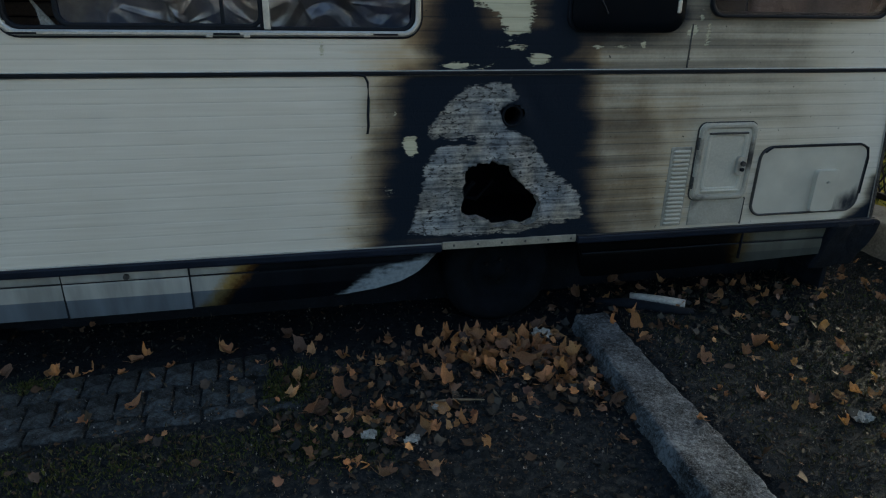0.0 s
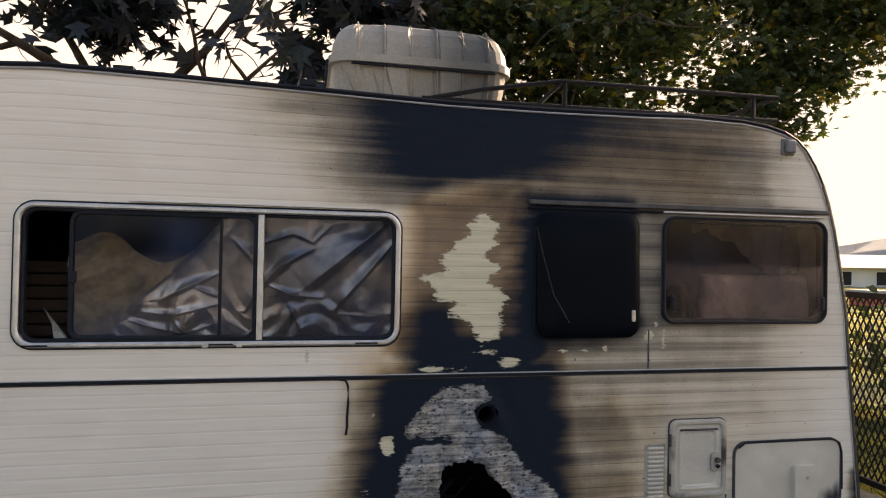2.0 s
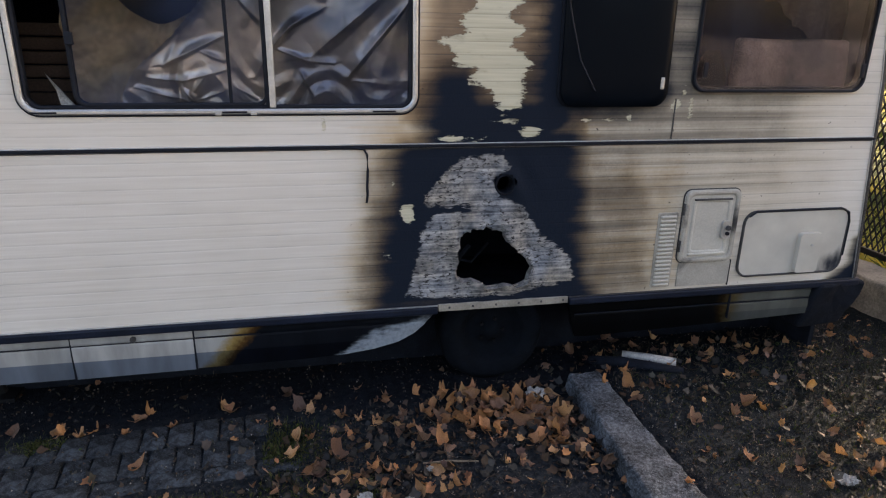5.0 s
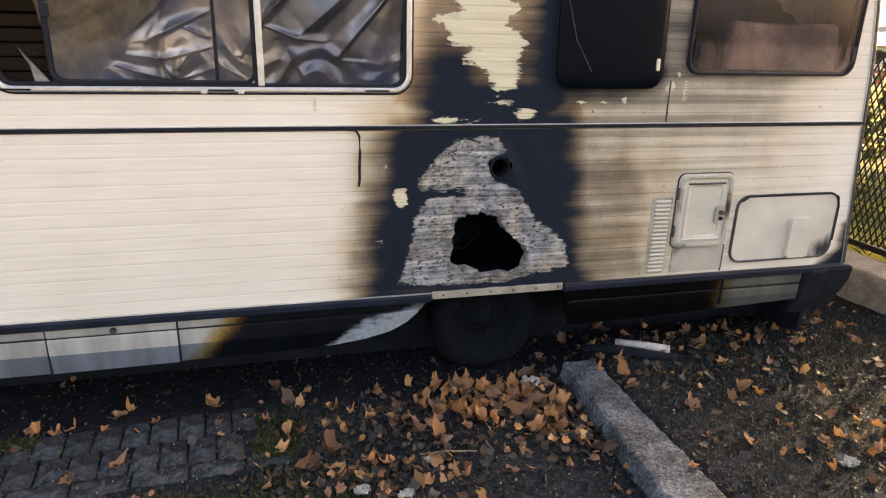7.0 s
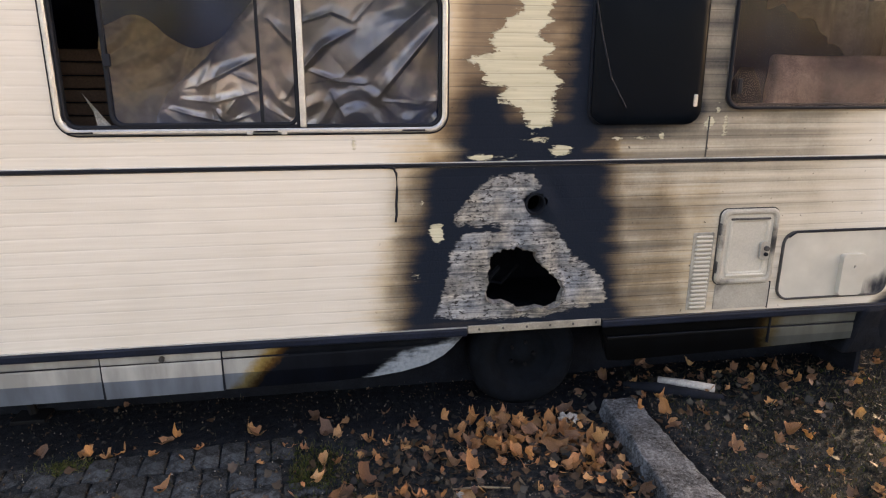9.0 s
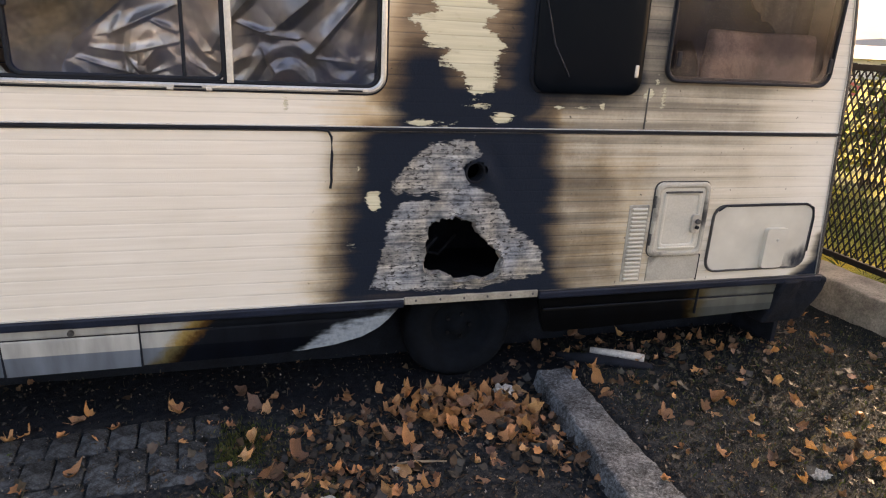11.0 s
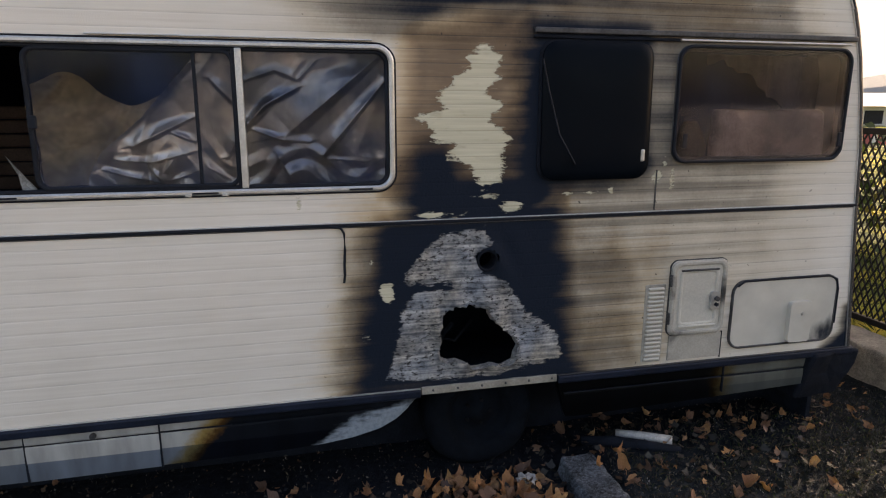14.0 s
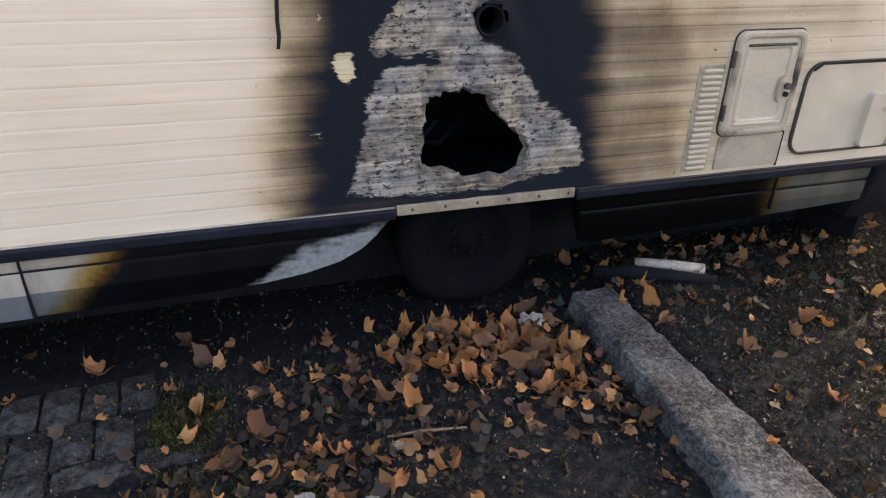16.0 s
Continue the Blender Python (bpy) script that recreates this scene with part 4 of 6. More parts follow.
    w = part("end_window", ring(rounded(x0, x1, z0, z1, r), rounded(x0 + 0.026, x1 - 0.026, z0 + 0.026, z1 - 0.026, r - 0.02), -0.008, 0.03, lip=0.006), ALU_DARK, caravan, "smoke-stained hinged end window")
    bm = plate(rounded(x0 + 0.006, x1 - 0.006, z0 + 0.004, z1 - 0.006, r), -0.020, -0.010, 0.004)
    part("pane", bm, GLASS_SMOKY, w, "brown smoked acrylic pane")
    part("edge_seal", ring(rounded(x0 + 0.0, x1 - 0.0, z0, z1, r), rounded(x0 + 0.014, x1 - 0.014, z0 + 0.014, z1 - 0.014, r - 0.01), -0.026, -0.009, lip=0.004), RUBBER, w)
    for cx in (x0 + 0.045, x1 - 0.045):
        part("catch", box(cx - 0.012, cx + 0.012, -0.046, -0.034, 1.60, 1.67, 0.006), RUBBER, w, "black window catch")


def build_lockers(caravan):
    # appliance door with a rounded rim
    d = part("locker_door", plate(rounded(1.150, 1.462, 0.668, 1.052, 0.035), -0.012, 0.002, 0.005), CREAM, caravan, "cream service door with a rounded rim")
    part("door_rim", ring(rounded(1.150, 1.462, 0.668, 1.052, 0.04), rounded(1.178, 1.436, 0.694, 1.026, 0.03), -0.022, -0.010, lip=0.005), CREAM_DIRTY, d)
    part("door_panel", ring(rounded(1.196, 1.418, 0.712, 1.008, 0.03), rounded(1.216, 1.398, 0.732, 0.988, 0.02), -0.018, -0.0115, lip=0.004), CREAM, d)
    part("door_shadow_lip", box(1.20, 1.412, -0.024, -0.012, 0.998, 1.008, 0.004), ALU_DARK, d)
    part("door_bottom_lip", box(1.20, 1.412, -0.026, -0.012, 0.708, 0.720, 0.005), CREAM, d)
    part("door_seam", ring(rounded(1.144, 1.468, 0.662, 1.058, 0.042), rounded(1.150, 1.462, 0.668, 1.052, 0.04), -0.006, 0.002, lip=0.001), ALU_DARK, d)
    lock = part("lock", plate(rounded(1.372, 1.424, 0.792, 0.888, 0.018), -0.028, -0.014, 0.004), ALU, d, "metal lock plate with a keyhole")
    part("lock_barrel", tube([(1.402, -0.026, 0.852), (1.402, -0.040, 0.852)], 0.013, 12), ALU_DARK, lock)
    part("lock_lever", tube([(1.402, -0.026, 0.822), (1.402, -0.038, 0.822)], 0.010, 12), RUBBER, lock)
    for z in (0.76, 0.955):
        part("hinge", tube([(1.150, -0.014, z - 0.03), (1.150, -0.014, z + 0.03)], 0.007, 8), ALU_DARK, d)
    # panel below the door
    part("lower_panel", plate(rounded(1.165, 1.468, 0.532, 0.664, 0.006), -0.006, 0.003, 0.002), CREAM_DIRTY, caravan, "cream panel below the service door")
    part("panel_seam", box(1.466, 1.471, -0.008, 0.003, 0.525, 0.668, 0.001), RUBBER, caravan)
    # louvred vent
    v = part("louvre_vent", plate(rounded(1.018, 1.128, 0.535, 0.938, 0.006), -0.004, 0.003, 0.002), CREAM_DIRTY, caravan, "cream louvred vent")
    n = 18
    bm = bmesh.new()
    box(1.030, 1.116, -0.017, -0.003, -0.007, 0.006, 0.005, 2, bm)
    bmesh.ops.rotate(bm, verts=bm.verts, cent=(1.07, -0.01, 0), matrix=Matrix.Rotation(radians(28), 3, "X"))
    first = part("slat", bm, CREAM, v)
    first.location.z = 0.552
    for i in range(1, n):
        s = first.copy()
        scene.collection.objects.link(s)
        s.location.z = 0.552 + i * 0.0215
    # large flat hatch with a flap in it
    h = part("hatch", plate(rounded(1.512, 2.150, 0.566, 0.926, 0.065), -0.008, 0.002, 0.003), HATCH, caravan, "large cream hatch with rounded corners")
    part("hatch_seal", ring(rounded(1.508, 2.154, 0.562, 0.930, 0.07), rounded(1.520, 2.142, 0.574, 0.918, 0.058), -0.013, 0.0, lip=0.004), ALU_DARK, h)
    part("hatch_top_seal", tube([(1.535, -0.011, 0.900), (1.575, -0.012, 0.927), (1.85, -0.012, 0.929), (2.085, -0.012, 0.928), (2.135, -0.012, 0.905), (2.15, -0.012, 0.85), (2.152, -0.012, 0.66)], 0.006, 6), RUBBER, h)
    flap = part("hatch_flap", plate(rounded(1.850, 1.985, 0.578, 0.80, 0.02), -0.034, -0.006, 0.006), HATCH, h, "socket flap in the hatch")
    part("flap_catch", tube([(1.925, -0.032, 0.735), (1.925, -0.038, 0.735)], 0.008, 10), ALU, flap)


def skirt_piece(pts, caravan, label, y=0.012, soot=None, grooves=(), ash=None, mat=None):
    """A skirt panel: gridded, so that it takes the scorch marks, with a turned-in foot."""
    xs = np.array([p[0] for p in pts])
    lo = np.array([p[1] for p in pts])
    hi = np.array([p[2] for p in pts])
    X0 = np.linspace(xs[0], xs[-1], max(8, int((xs[-1] - xs[0]) / 0.012)))
    U = np.linspace(0, 1, 26)
    L, H = np.interp(X0, xs, lo), np.interp(X0, xs, hi)
    Z = L[None] + (H - L)[None] * U[:, None]
    X = np.repeat(X0[None], len(U), 0)
    Y = np.full(X.shape, y) + 0.012 * (1 - U[:, None]) ** 2
    for g in grooves:
        Y = Y + 0.006 * np.exp(-((Z - g) / 0.006) ** 2)
    Xa, Ya, Za = np.concatenate([X, X]), np.concatenate([Y, Y + 0.012]), np.concatenate([Z, Z])
    n, m = X.shape
    idx = np.arange(n * m).reshape(n, m)
    f = np.stack([idx[:-1, :-1], idx[:-1, 1:], idx[1:, 1:], idx[1:, :-1]], -1).reshape(-1, 4)
    border = list(idx[0]) + list(idx[1:, -1]) + list(idx[-1, ::-1][1:]) + list(idx[::-1, 0][1:-1])
    rim = [(border[i], border[(i + 1) % len(border)], border[(i + 1) % len(border)] + n * m, border[i] + n * m) for i in range(len(border))]
    faces = f.tolist() + (f[:, ::-1] + n * m).tolist() + [tuple(int(v) for v in q) for q in rim]
    me = mesh_of("skirt_panel", np.stack([Xa, Ya, Za], -1).reshape(-1, 3), faces, mat or SKIRT, False)
    for key, fn in (("soot", soot), ("clear", ash or (lambda X, Z: np.zeros(X.shape)))):
        at = me.attributes.new(key, "FLOAT", "POINT")
        at.data.foreach_set("value", fn(Xa, Za).ravel().astype(np.float32))
    return part("skirt_panel", me, None, caravan, label)


def build_skirt(caravan):
    clean = lambda X, Z: np.zeros(X.shape)
    skirt_piece([(-2.75, 0.258, 0.472), (-1.766, 0.258, 0.472)], caravan, "white and blue-grey skirt panel", soot=clean, grooves=(0.425,))
    flap = skirt_piece([(-1.760, 0.258, 0.466), (-1.249, 0.262, 0.466)], caravan, "white and blue-grey skirt flap", 0.006, soot=clean, grooves=(0.425,))
    part("twist_knob", tube([(-1.50, 0.004, 0.447), (-1.50, -0.008, 0.447)], 0.013, 12), ALU_DARK, flap, "round metal twist knob")

    def burnt(X, Z):
        v = np.clip((X + 1.20 - 0.9 * (Z - 0.365)) / 0.30, 0, 1)
        return v * 0.9

    def ash(X, Z):
        return soft(sdf([(-0.62, 0.25), (-0.42, 0.39), (-0.15, 0.455), (-0.08, 0.45), (-0.16, 0.24), (-0.58, 0.2)], X, Z), 0.10)

    skirt_piece([(-1.243, 0.264, 0.472), (-0.75, 0.268, 0.472), (-0.56, 0.276, 0.472), (-0.42, 0.293, 0.472), (-0.30, 0.322, 0.472), (-0.22, 0.362, 0.472), (-0.165, 0.41, 0.472), (-0.118, 0.465, 0.472)], caravan, "skirt panel burnt black, curving up to the wheel", soot=burnt, grooves=(0.425,), ash=ash)

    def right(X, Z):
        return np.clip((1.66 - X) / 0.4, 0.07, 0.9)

    skirt_piece([(0.585, 0.44, 0.472), (0.63, 0.275, 0.472), (0.70, 0.268, 0.472), (1.43, 0.285, 0.472), (2.03, 0.305, 0.472)], caravan, "sooty skirt panel with a long groove", 0.014, soot=right, grooves=(0.405,), mat=SKIRT_DARKER)
    for x0, x1 in ((-2.75, -1.768), (-1.758, -1.25), (-1.241, -0.95)):
        part("skirt_groove", box(x0, x1, 0.0085, 0.02, 0.4225, 0.4275, 0.001), RUBBER, caravan)
    part("skirt_groove", box(0.62, 2.02, 0.010, 0.024, 0.4025, 0.4075, 0.001), RUBBER, caravan)
    for x in (-1.763, -1.246):
        part("skirt_seam", box(x - 0.004, x + 0.004, 0.010, 0.026, 0.262, 0.470, 0.001), RUBBER, caravan)
    part("skirt_seam", box(1.512, 1.518, 0.004, 0.02, 0.32, 0.47, 0.001), RUBBER, caravan)
    bm = box(2.03, 2.34, -0.026, 0.45, 0.20, 0.506, 0.02, 3)
    bmesh.ops.subdivide_edges(bm, edges=bm.edges[:], cuts=3, use_grid_fill=True)
    for v in bm.verts:
        v.co += Vector((noise.noise(v.co * 6), noise.noise(v.co * 6 + Vector((5, 0, 0))), noise.noise(v.co * 7 + Vector((0, 5, 0))) * 0.6)) * 0.03
        sag = max(0.0, 0.48 - v.co.z)
        v.co.y += sag * 0.30 * (v.co.y < 0.2)
        v.co.x -= sag * 0.12 * (v.co.x > 2.2)
    part("melted_corner", bm, CHAR, caravan, "melted and charred bumper corner")
    # unseen black sheet, added to stop daylight coming through from the far side
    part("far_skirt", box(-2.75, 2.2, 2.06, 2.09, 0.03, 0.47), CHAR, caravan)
    for x in (-2.3,):
        leg = part("corner_steady", tube([(x, 0.4, 0.47), (x + 0.05, 0.4, 0.02)], 0.022, 8), STEEL, caravan)
        part("foot_plate", box(x - 0.03, x + 0.13, 0.32, 0.48, -0.02, 0.02, 0.004), STEEL, leg)


def build_wheel(caravan):
    """Burnt wheel: a slack tyre round a steel rim."""
    cx, cy, cz, R = 0.225, 0.23, 0.268, 0.285
    prof = [(0.16, -0.07), (0.19, -0.085), (0.24, -0.092), (0.27, -0.08), (0.285, -0.055), (0.285, 0.055), (0.27, 0.08), (0.24, 0.092), (0.19, 0.085), (0.16, 0.07)]
    bm = bmesh.new()
    loops = []
    for i in range(40):
        a = 2 * math.pi * i / 40
        loop = []
        for r, y in prof:
            r = r * (1 + 0.012 * math.sin(7 * a))
            z = max(cz + r * math.sin(a), 0.0)
            loop.append(bm.verts.new((cx + r * math.cos(a), cy + y, z)))
        loops.append(loop)
    m = len(prof)
    for a, b in zip(loops, loops[1:] + loops[:1]):
        for j in range(m):
            bm.faces.new((a[j], a[(j + 1) % m], b[(j + 1) % m], b[j]))
    bmesh.ops.recalc_face_normals(bm, faces=bm.faces)
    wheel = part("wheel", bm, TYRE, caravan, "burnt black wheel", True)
    bm = bmesh.new()
    prev = None
    for r, y in ((0.165, -0.07), (0.15, -0.06), (0.135, -0.02), (0.09, -0.03), (0.05, -0.045), (0.04, -0.06), (0.001, -0.062)):
        loop = [bm.verts.new((cx + r * math.cos(2 * math.pi * j / 28), cy + y, cz + r * math.sin(2 * math.pi * j / 28))) for j in range(28)]
        if prev:
            for j in range(28):
                bm.faces.new((prev[j], prev[(j + 1) % 28], loop[(j + 1) % 28], loop[j]))
        prev = loop
    bmesh.ops.recalc_face_normals(bm, faces=bm.faces)
    part("rim", bm, TYRE, wheel, "charred steel rim", True)
    for j in range(5):
        a = 2 * math.pi * j / 5
        part("wheel_nut", tube([(cx + 0.065 * math.cos(a), cy - 0.035, cz + 0.065 * math.sin(a)), (cx + 0.065 * math.cos(a), cy - 0.052, cz + 0.065 * math.sin(a))], 0.010, 6), STEEL, wheel)
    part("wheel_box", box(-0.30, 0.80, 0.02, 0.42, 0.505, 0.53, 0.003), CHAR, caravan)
    # black sheet added behind skirt and wheel to keep the underside dark
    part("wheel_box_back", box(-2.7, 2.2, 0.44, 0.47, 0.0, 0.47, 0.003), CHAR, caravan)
    # black sheet added below the end wall against sun shining in
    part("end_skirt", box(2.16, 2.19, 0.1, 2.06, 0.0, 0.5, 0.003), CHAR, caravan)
    part("axle", tube([(cx, 0.25, cz), (cx, 1.85, cz)], 0.03, 8), STEEL, caravan)


caravan = thing("caravan", "cream ribbed caravan burnt through beside its wheel", "caravan")
build_side_wall(caravan)
build_shell(caravan)
build_trim(caravan)
build_windows(caravan)
build_lockers(caravan)
build_skirt(caravan)
build_wheel(caravan)

for ob in caravan.children_recursive:
    if ob.name.split(".")[0] in ("pane", "fixed_pane", "sliding_pane"):
        ob.visible_shadow = False

# ---- things inside, behind the panes ----
def film_sheet():
    """Dark plastic film, hung slack: broad rolls, pinched creases and fine crinkles."""
    nx, nz = 330, 170
    X, Z = np.meshgrid(np.linspace(-1.46, -0.225, nx), np.linspace(1.442, 2.03, nz))
    H = np.zeros(X.shape)
    # each roll or crease: a bent line, its width, how far it stands out, how steep its lower side is
    folds = (([(-0.28, 1.98), (-0.66, 1.665)], 0.085, 0.055, 0.45), ([(-0.23, 1.90), (-0.50, 1.58)], 0.035, 0.030, 0.5), ([(-0.816, 1.712), (-0.737, 1.793), (-0.604, 1.864)], 0.024, 0.022, 0.6),
             ([(-0.817, 1.89), (-0.691, 1.934), (-0.598, 1.898)], 0.026, 0.018, 0.5), ([(-0.598, 1.895), (-0.522, 1.975)], 0.014, 0.016, 0.5), ([(-0.796, 1.692), (-0.68, 1.648), (-0.556, 1.637)], 0.022, 0.022, 0.3),
             ([(-1.033, 1.739), (-1.27, 1.626)], 0.034, 0.030, 0.4), ([(-1.114, 1.68), (-1.029, 1.643)], 0.018, 0.018, 0.4), ([(-1.337, 1.569), (-1.204, 1.558), (-1.027, 1.604)], 0.024, 0.020, 0.3),
             ([(-1.392, 1.528), (-1.282, 1.495), (-1.182, 1.47)], 0.022, 0.022, 0.35), ([(-1.214, 1.53), (-1.165, 1.472)], 0.016, 0.018, 0.5), ([(-1.161, 1.514), (-1.11, 1.578)], 0.016, 0.018, 0.5),
             ([(-1.142, 1.476), (-1.036, 1.514)], 0.016, 0.016, 0.4), ([(-1.03, 1.95), (-1.20, 1.80), (-1.45, 1.62)], 0.075, 0.045, 0.6), ([(-0.704, 1.595), (-0.649, 1.489)], 0.024, 0.018, 0.5),
             ([(-0.905, 1.573), (-0.834, 1.685), (-0.72, 1.80)], 0.040, 0.022, 0.5), ([(-0.95, 1.90), (-0.86, 1.80)], 0.03, 0.016, 0.5), ([(-0.47, 1.56), (-0.30, 1.545)], 0.014, 0.010, 0.4), ([(-0.98, 1.53), (-0.90, 1.48)], 0.02, 0.012, 0.5))
    for line, wide, high, lower in folds:
        near, side, along = np.full(X.shape, 9.0), np.zeros(X.shape), np.zeros(X.shape)
        spans = [math.hypot(b[0] - a[0], b[1] - a[1]) for a, b in zip(line, line[1:])]
        gone = 0.0
        for (ax, az), (bx, bz), n in zip(line, line[1:], spans):
            ex, ez = bx - ax, bz - az
            u = np.clip(((X - ax) * ex + (Z - az) * ez) / (n * n), 0, 1)
            d = np.hypot(X - ax - u * ex, Z - az - u * ez)
            hit = d < near
            near, along = np.where(hit, d, near), np.where(hit, (gone + u * n) / sum(spans), along)
            side = np.where(hit, (Z - az - u * ez) - (X - ax - u * ex) * 0.2, side)
            gone += n
        w = np.where(side < 0, wide * lower, wide * 1.5) * (0.6 + 0.8 * along)
        H += 0.95 * high * np.clip(1 - near / w, 0, 1) ** 1.6 * np.sqrt(np.sin(np.pi * np.clip(along, 0.06, 0.94)))
    crease = np.zeros(X.shape)
    pts = [Vector((x, z, 0)) for x, z in zip(X.ravel(), Z.ravel())]
    wob = np.array([noise.noise(p * 4.0) for p in pts]).reshape(X.shape)
    for i, (angle, often, steep) in enumerate(((2.3, 5.0, 0.15), (1.1, 8.0, 0.11), (2.8, 12.0, 0.10), (0.3, 9.0, 0.07))):
        u = (X * math.cos(angle) + Z * math.sin(angle)) * often + 0.37 * i + 1.3 * wob
        crease += np.abs(u % 1.0 - 0.5) * steep / often * (0.25 + 0.75 * soft(wob * (1 if i % 2 else -1), 0.5))
    low = soft(1.62 - Z, 0.12)
    H += crease * (0.5 + 1.3 * low)
    top = np.interp(X, (-1.46, -1.40, -1.22, -1.06, -0.96, -0.2), (1.50, 1.60, 1.75, 1.92, 2.03, 2.03))
    idx = np.arange(nx * nz).reshape(nz, nx)
    keep = (Z < top)
    ok = keep[:-1, :-1] & keep[1:, 1:] & keep[:-1, 1:] & keep[1:, :-1]
    faces = np.stack([idx[:-1, :-1], idx[:-1, 1:], idx[1:, 1:], idx[1:, :-1]], -1)[ok].tolist()
    me = mesh_of("plastic_sheet", np.stack([X, 0.245 - H - 0.30 * (Z - 1.44) + 0.10 * (Z - 1.44) ** 2, Z], -1).reshape(-1, 3), faces, FOIL, True)
    tagged(part("plastic_sheet", me, None), "crumpled dark plastic film hung behind the window", "plastic sheet")


film_sheet()
crumpled(-1.70, -0.45, 1.44, 0.27, ((2.25, 1.6, 0.8), (2.5, 3.4, 0.7), (2.1, 7.5, 0.4), (0.6, 2.6, 0.45)), ((-1.70, 1.86), (-1.609, 1.927), (-1.561, 1.954), (-1.481, 1.896), (-1.387, 1.80), (-1.294, 1.777), (-1.18, 1.838), (-1.03, 1.93), (-0.9, 2.0)), BLANKET, "quilted_blanket", "rumpled brown cloth behind the sliding window", "blanket", 0.0, True)
blind = thing("slatted_blind", "dark brown slatted wooden blind inside", "blind")
for i in range(6):
    part("slat", box(-2.05, -1.69, 0.56, 0.582, 1.42 + i * 0.062, 1.476 + i * 0.062, 0.006, 2), PLYWOOD, blind)
bm = bmesh.new()
v = [bm.verts.new(p) for p in ((-1.70, 0.07, 1.60), (-1.665, 0.065, 1.555), (-1.60, 0.06, 1.47), (-1.655, 0.065, 1.47), (-1.672, 0.085, 1.53))]
bm.faces.new(v)
g = bmesh.ops.extrude_face_region(bm, geom=bm.faces[:])
bmesh.ops.translate(bm, verts=[e for e in g["geom"] if isinstance(e, bmesh.types.BMVert)], vec=(0, 0.004, 0))
tagged(part("torn_paper", bm, PAPER), "torn white scrap in the window corner", "paper scrap")
bm = box(1.385, 2.02, 0.075, 0.13, 1.50, 1.775, 0.03, 4)
bmesh.ops.subdivide_edges(bm, edges=bm.edges[:], cuts=3, use_grid_fill=True)
for v in bm.verts:
    v.co.z += 0.018 * noise.noise(v.co * 5)
    v.co.x += 0.02 * noise.noise(v.co * 4 + Vector((3, 0, 0))) + 0.05 * (1.64 - v.co.z) * (v.co.x > 1.7)
    v.co.y += 0.03 * noise.noise(v.co * 6)
tagged(part("seat_cushion", bm, PALE_BOARD, smooth=True), "smoke-stained cushion propped behind the end window", "cushion")
# cloth added to stand in for brown haze high in the end window
X, U = np.meshgrid(np.linspace(1.42, 2.09, 90), np.linspace(0, 1, 50))
Z = 2.045 - U * (0.04 + 0.25 * soft(X - 1.74, 0.26) + 0.010 * np.sin(X * 37) + 0.006 * np.sin(X * 71))
Y = 0.17 + 0.018 * np.sin(X * 30 + 2 * Z) + 0.008 * np.sin(X * 67)
idx = np.arange(X.size).reshape(X.shape)
curtain = part("curtain", mesh_of("curtain", np.stack([X, Y + 0.06, Z], -1).reshape(-1, 3), np.stack([idx[:-1, :-1], idx[:-1, 1:], idx[1:, 1:], idx[1:, :-1]], -1).reshape(-1, 4).tolist(), BROWN_CLOTH, True), None)
curtain.modifiers.new("cloth", "SOLIDIFY").thickness = 0.003
tagged(curtain, "brown cloth added for the smoky haze high in the end window", "curtain")
# dark sheet added to keep the inside dark behind this window
tagged(part("board", box(1.05, 2.12, 0.30, 0.318, 1.46, 2.10, 0.004), INSIDE), "dark board added to darken the view into the end window", "board")
tagged(part("container", tube([(1.27, 0.12, 1.46), (1.27, 0.12, 1.50), (1.27, 0.12, 1.60), (1.27, 0.12, 1.66), (1.27, 0.12, 1.72)], 0.06, 14, None, (0.07, 0.078, 0.078, 0.06, 0.03)), CHAR, smooth=True), "dark rounded container inside the end window", "container")

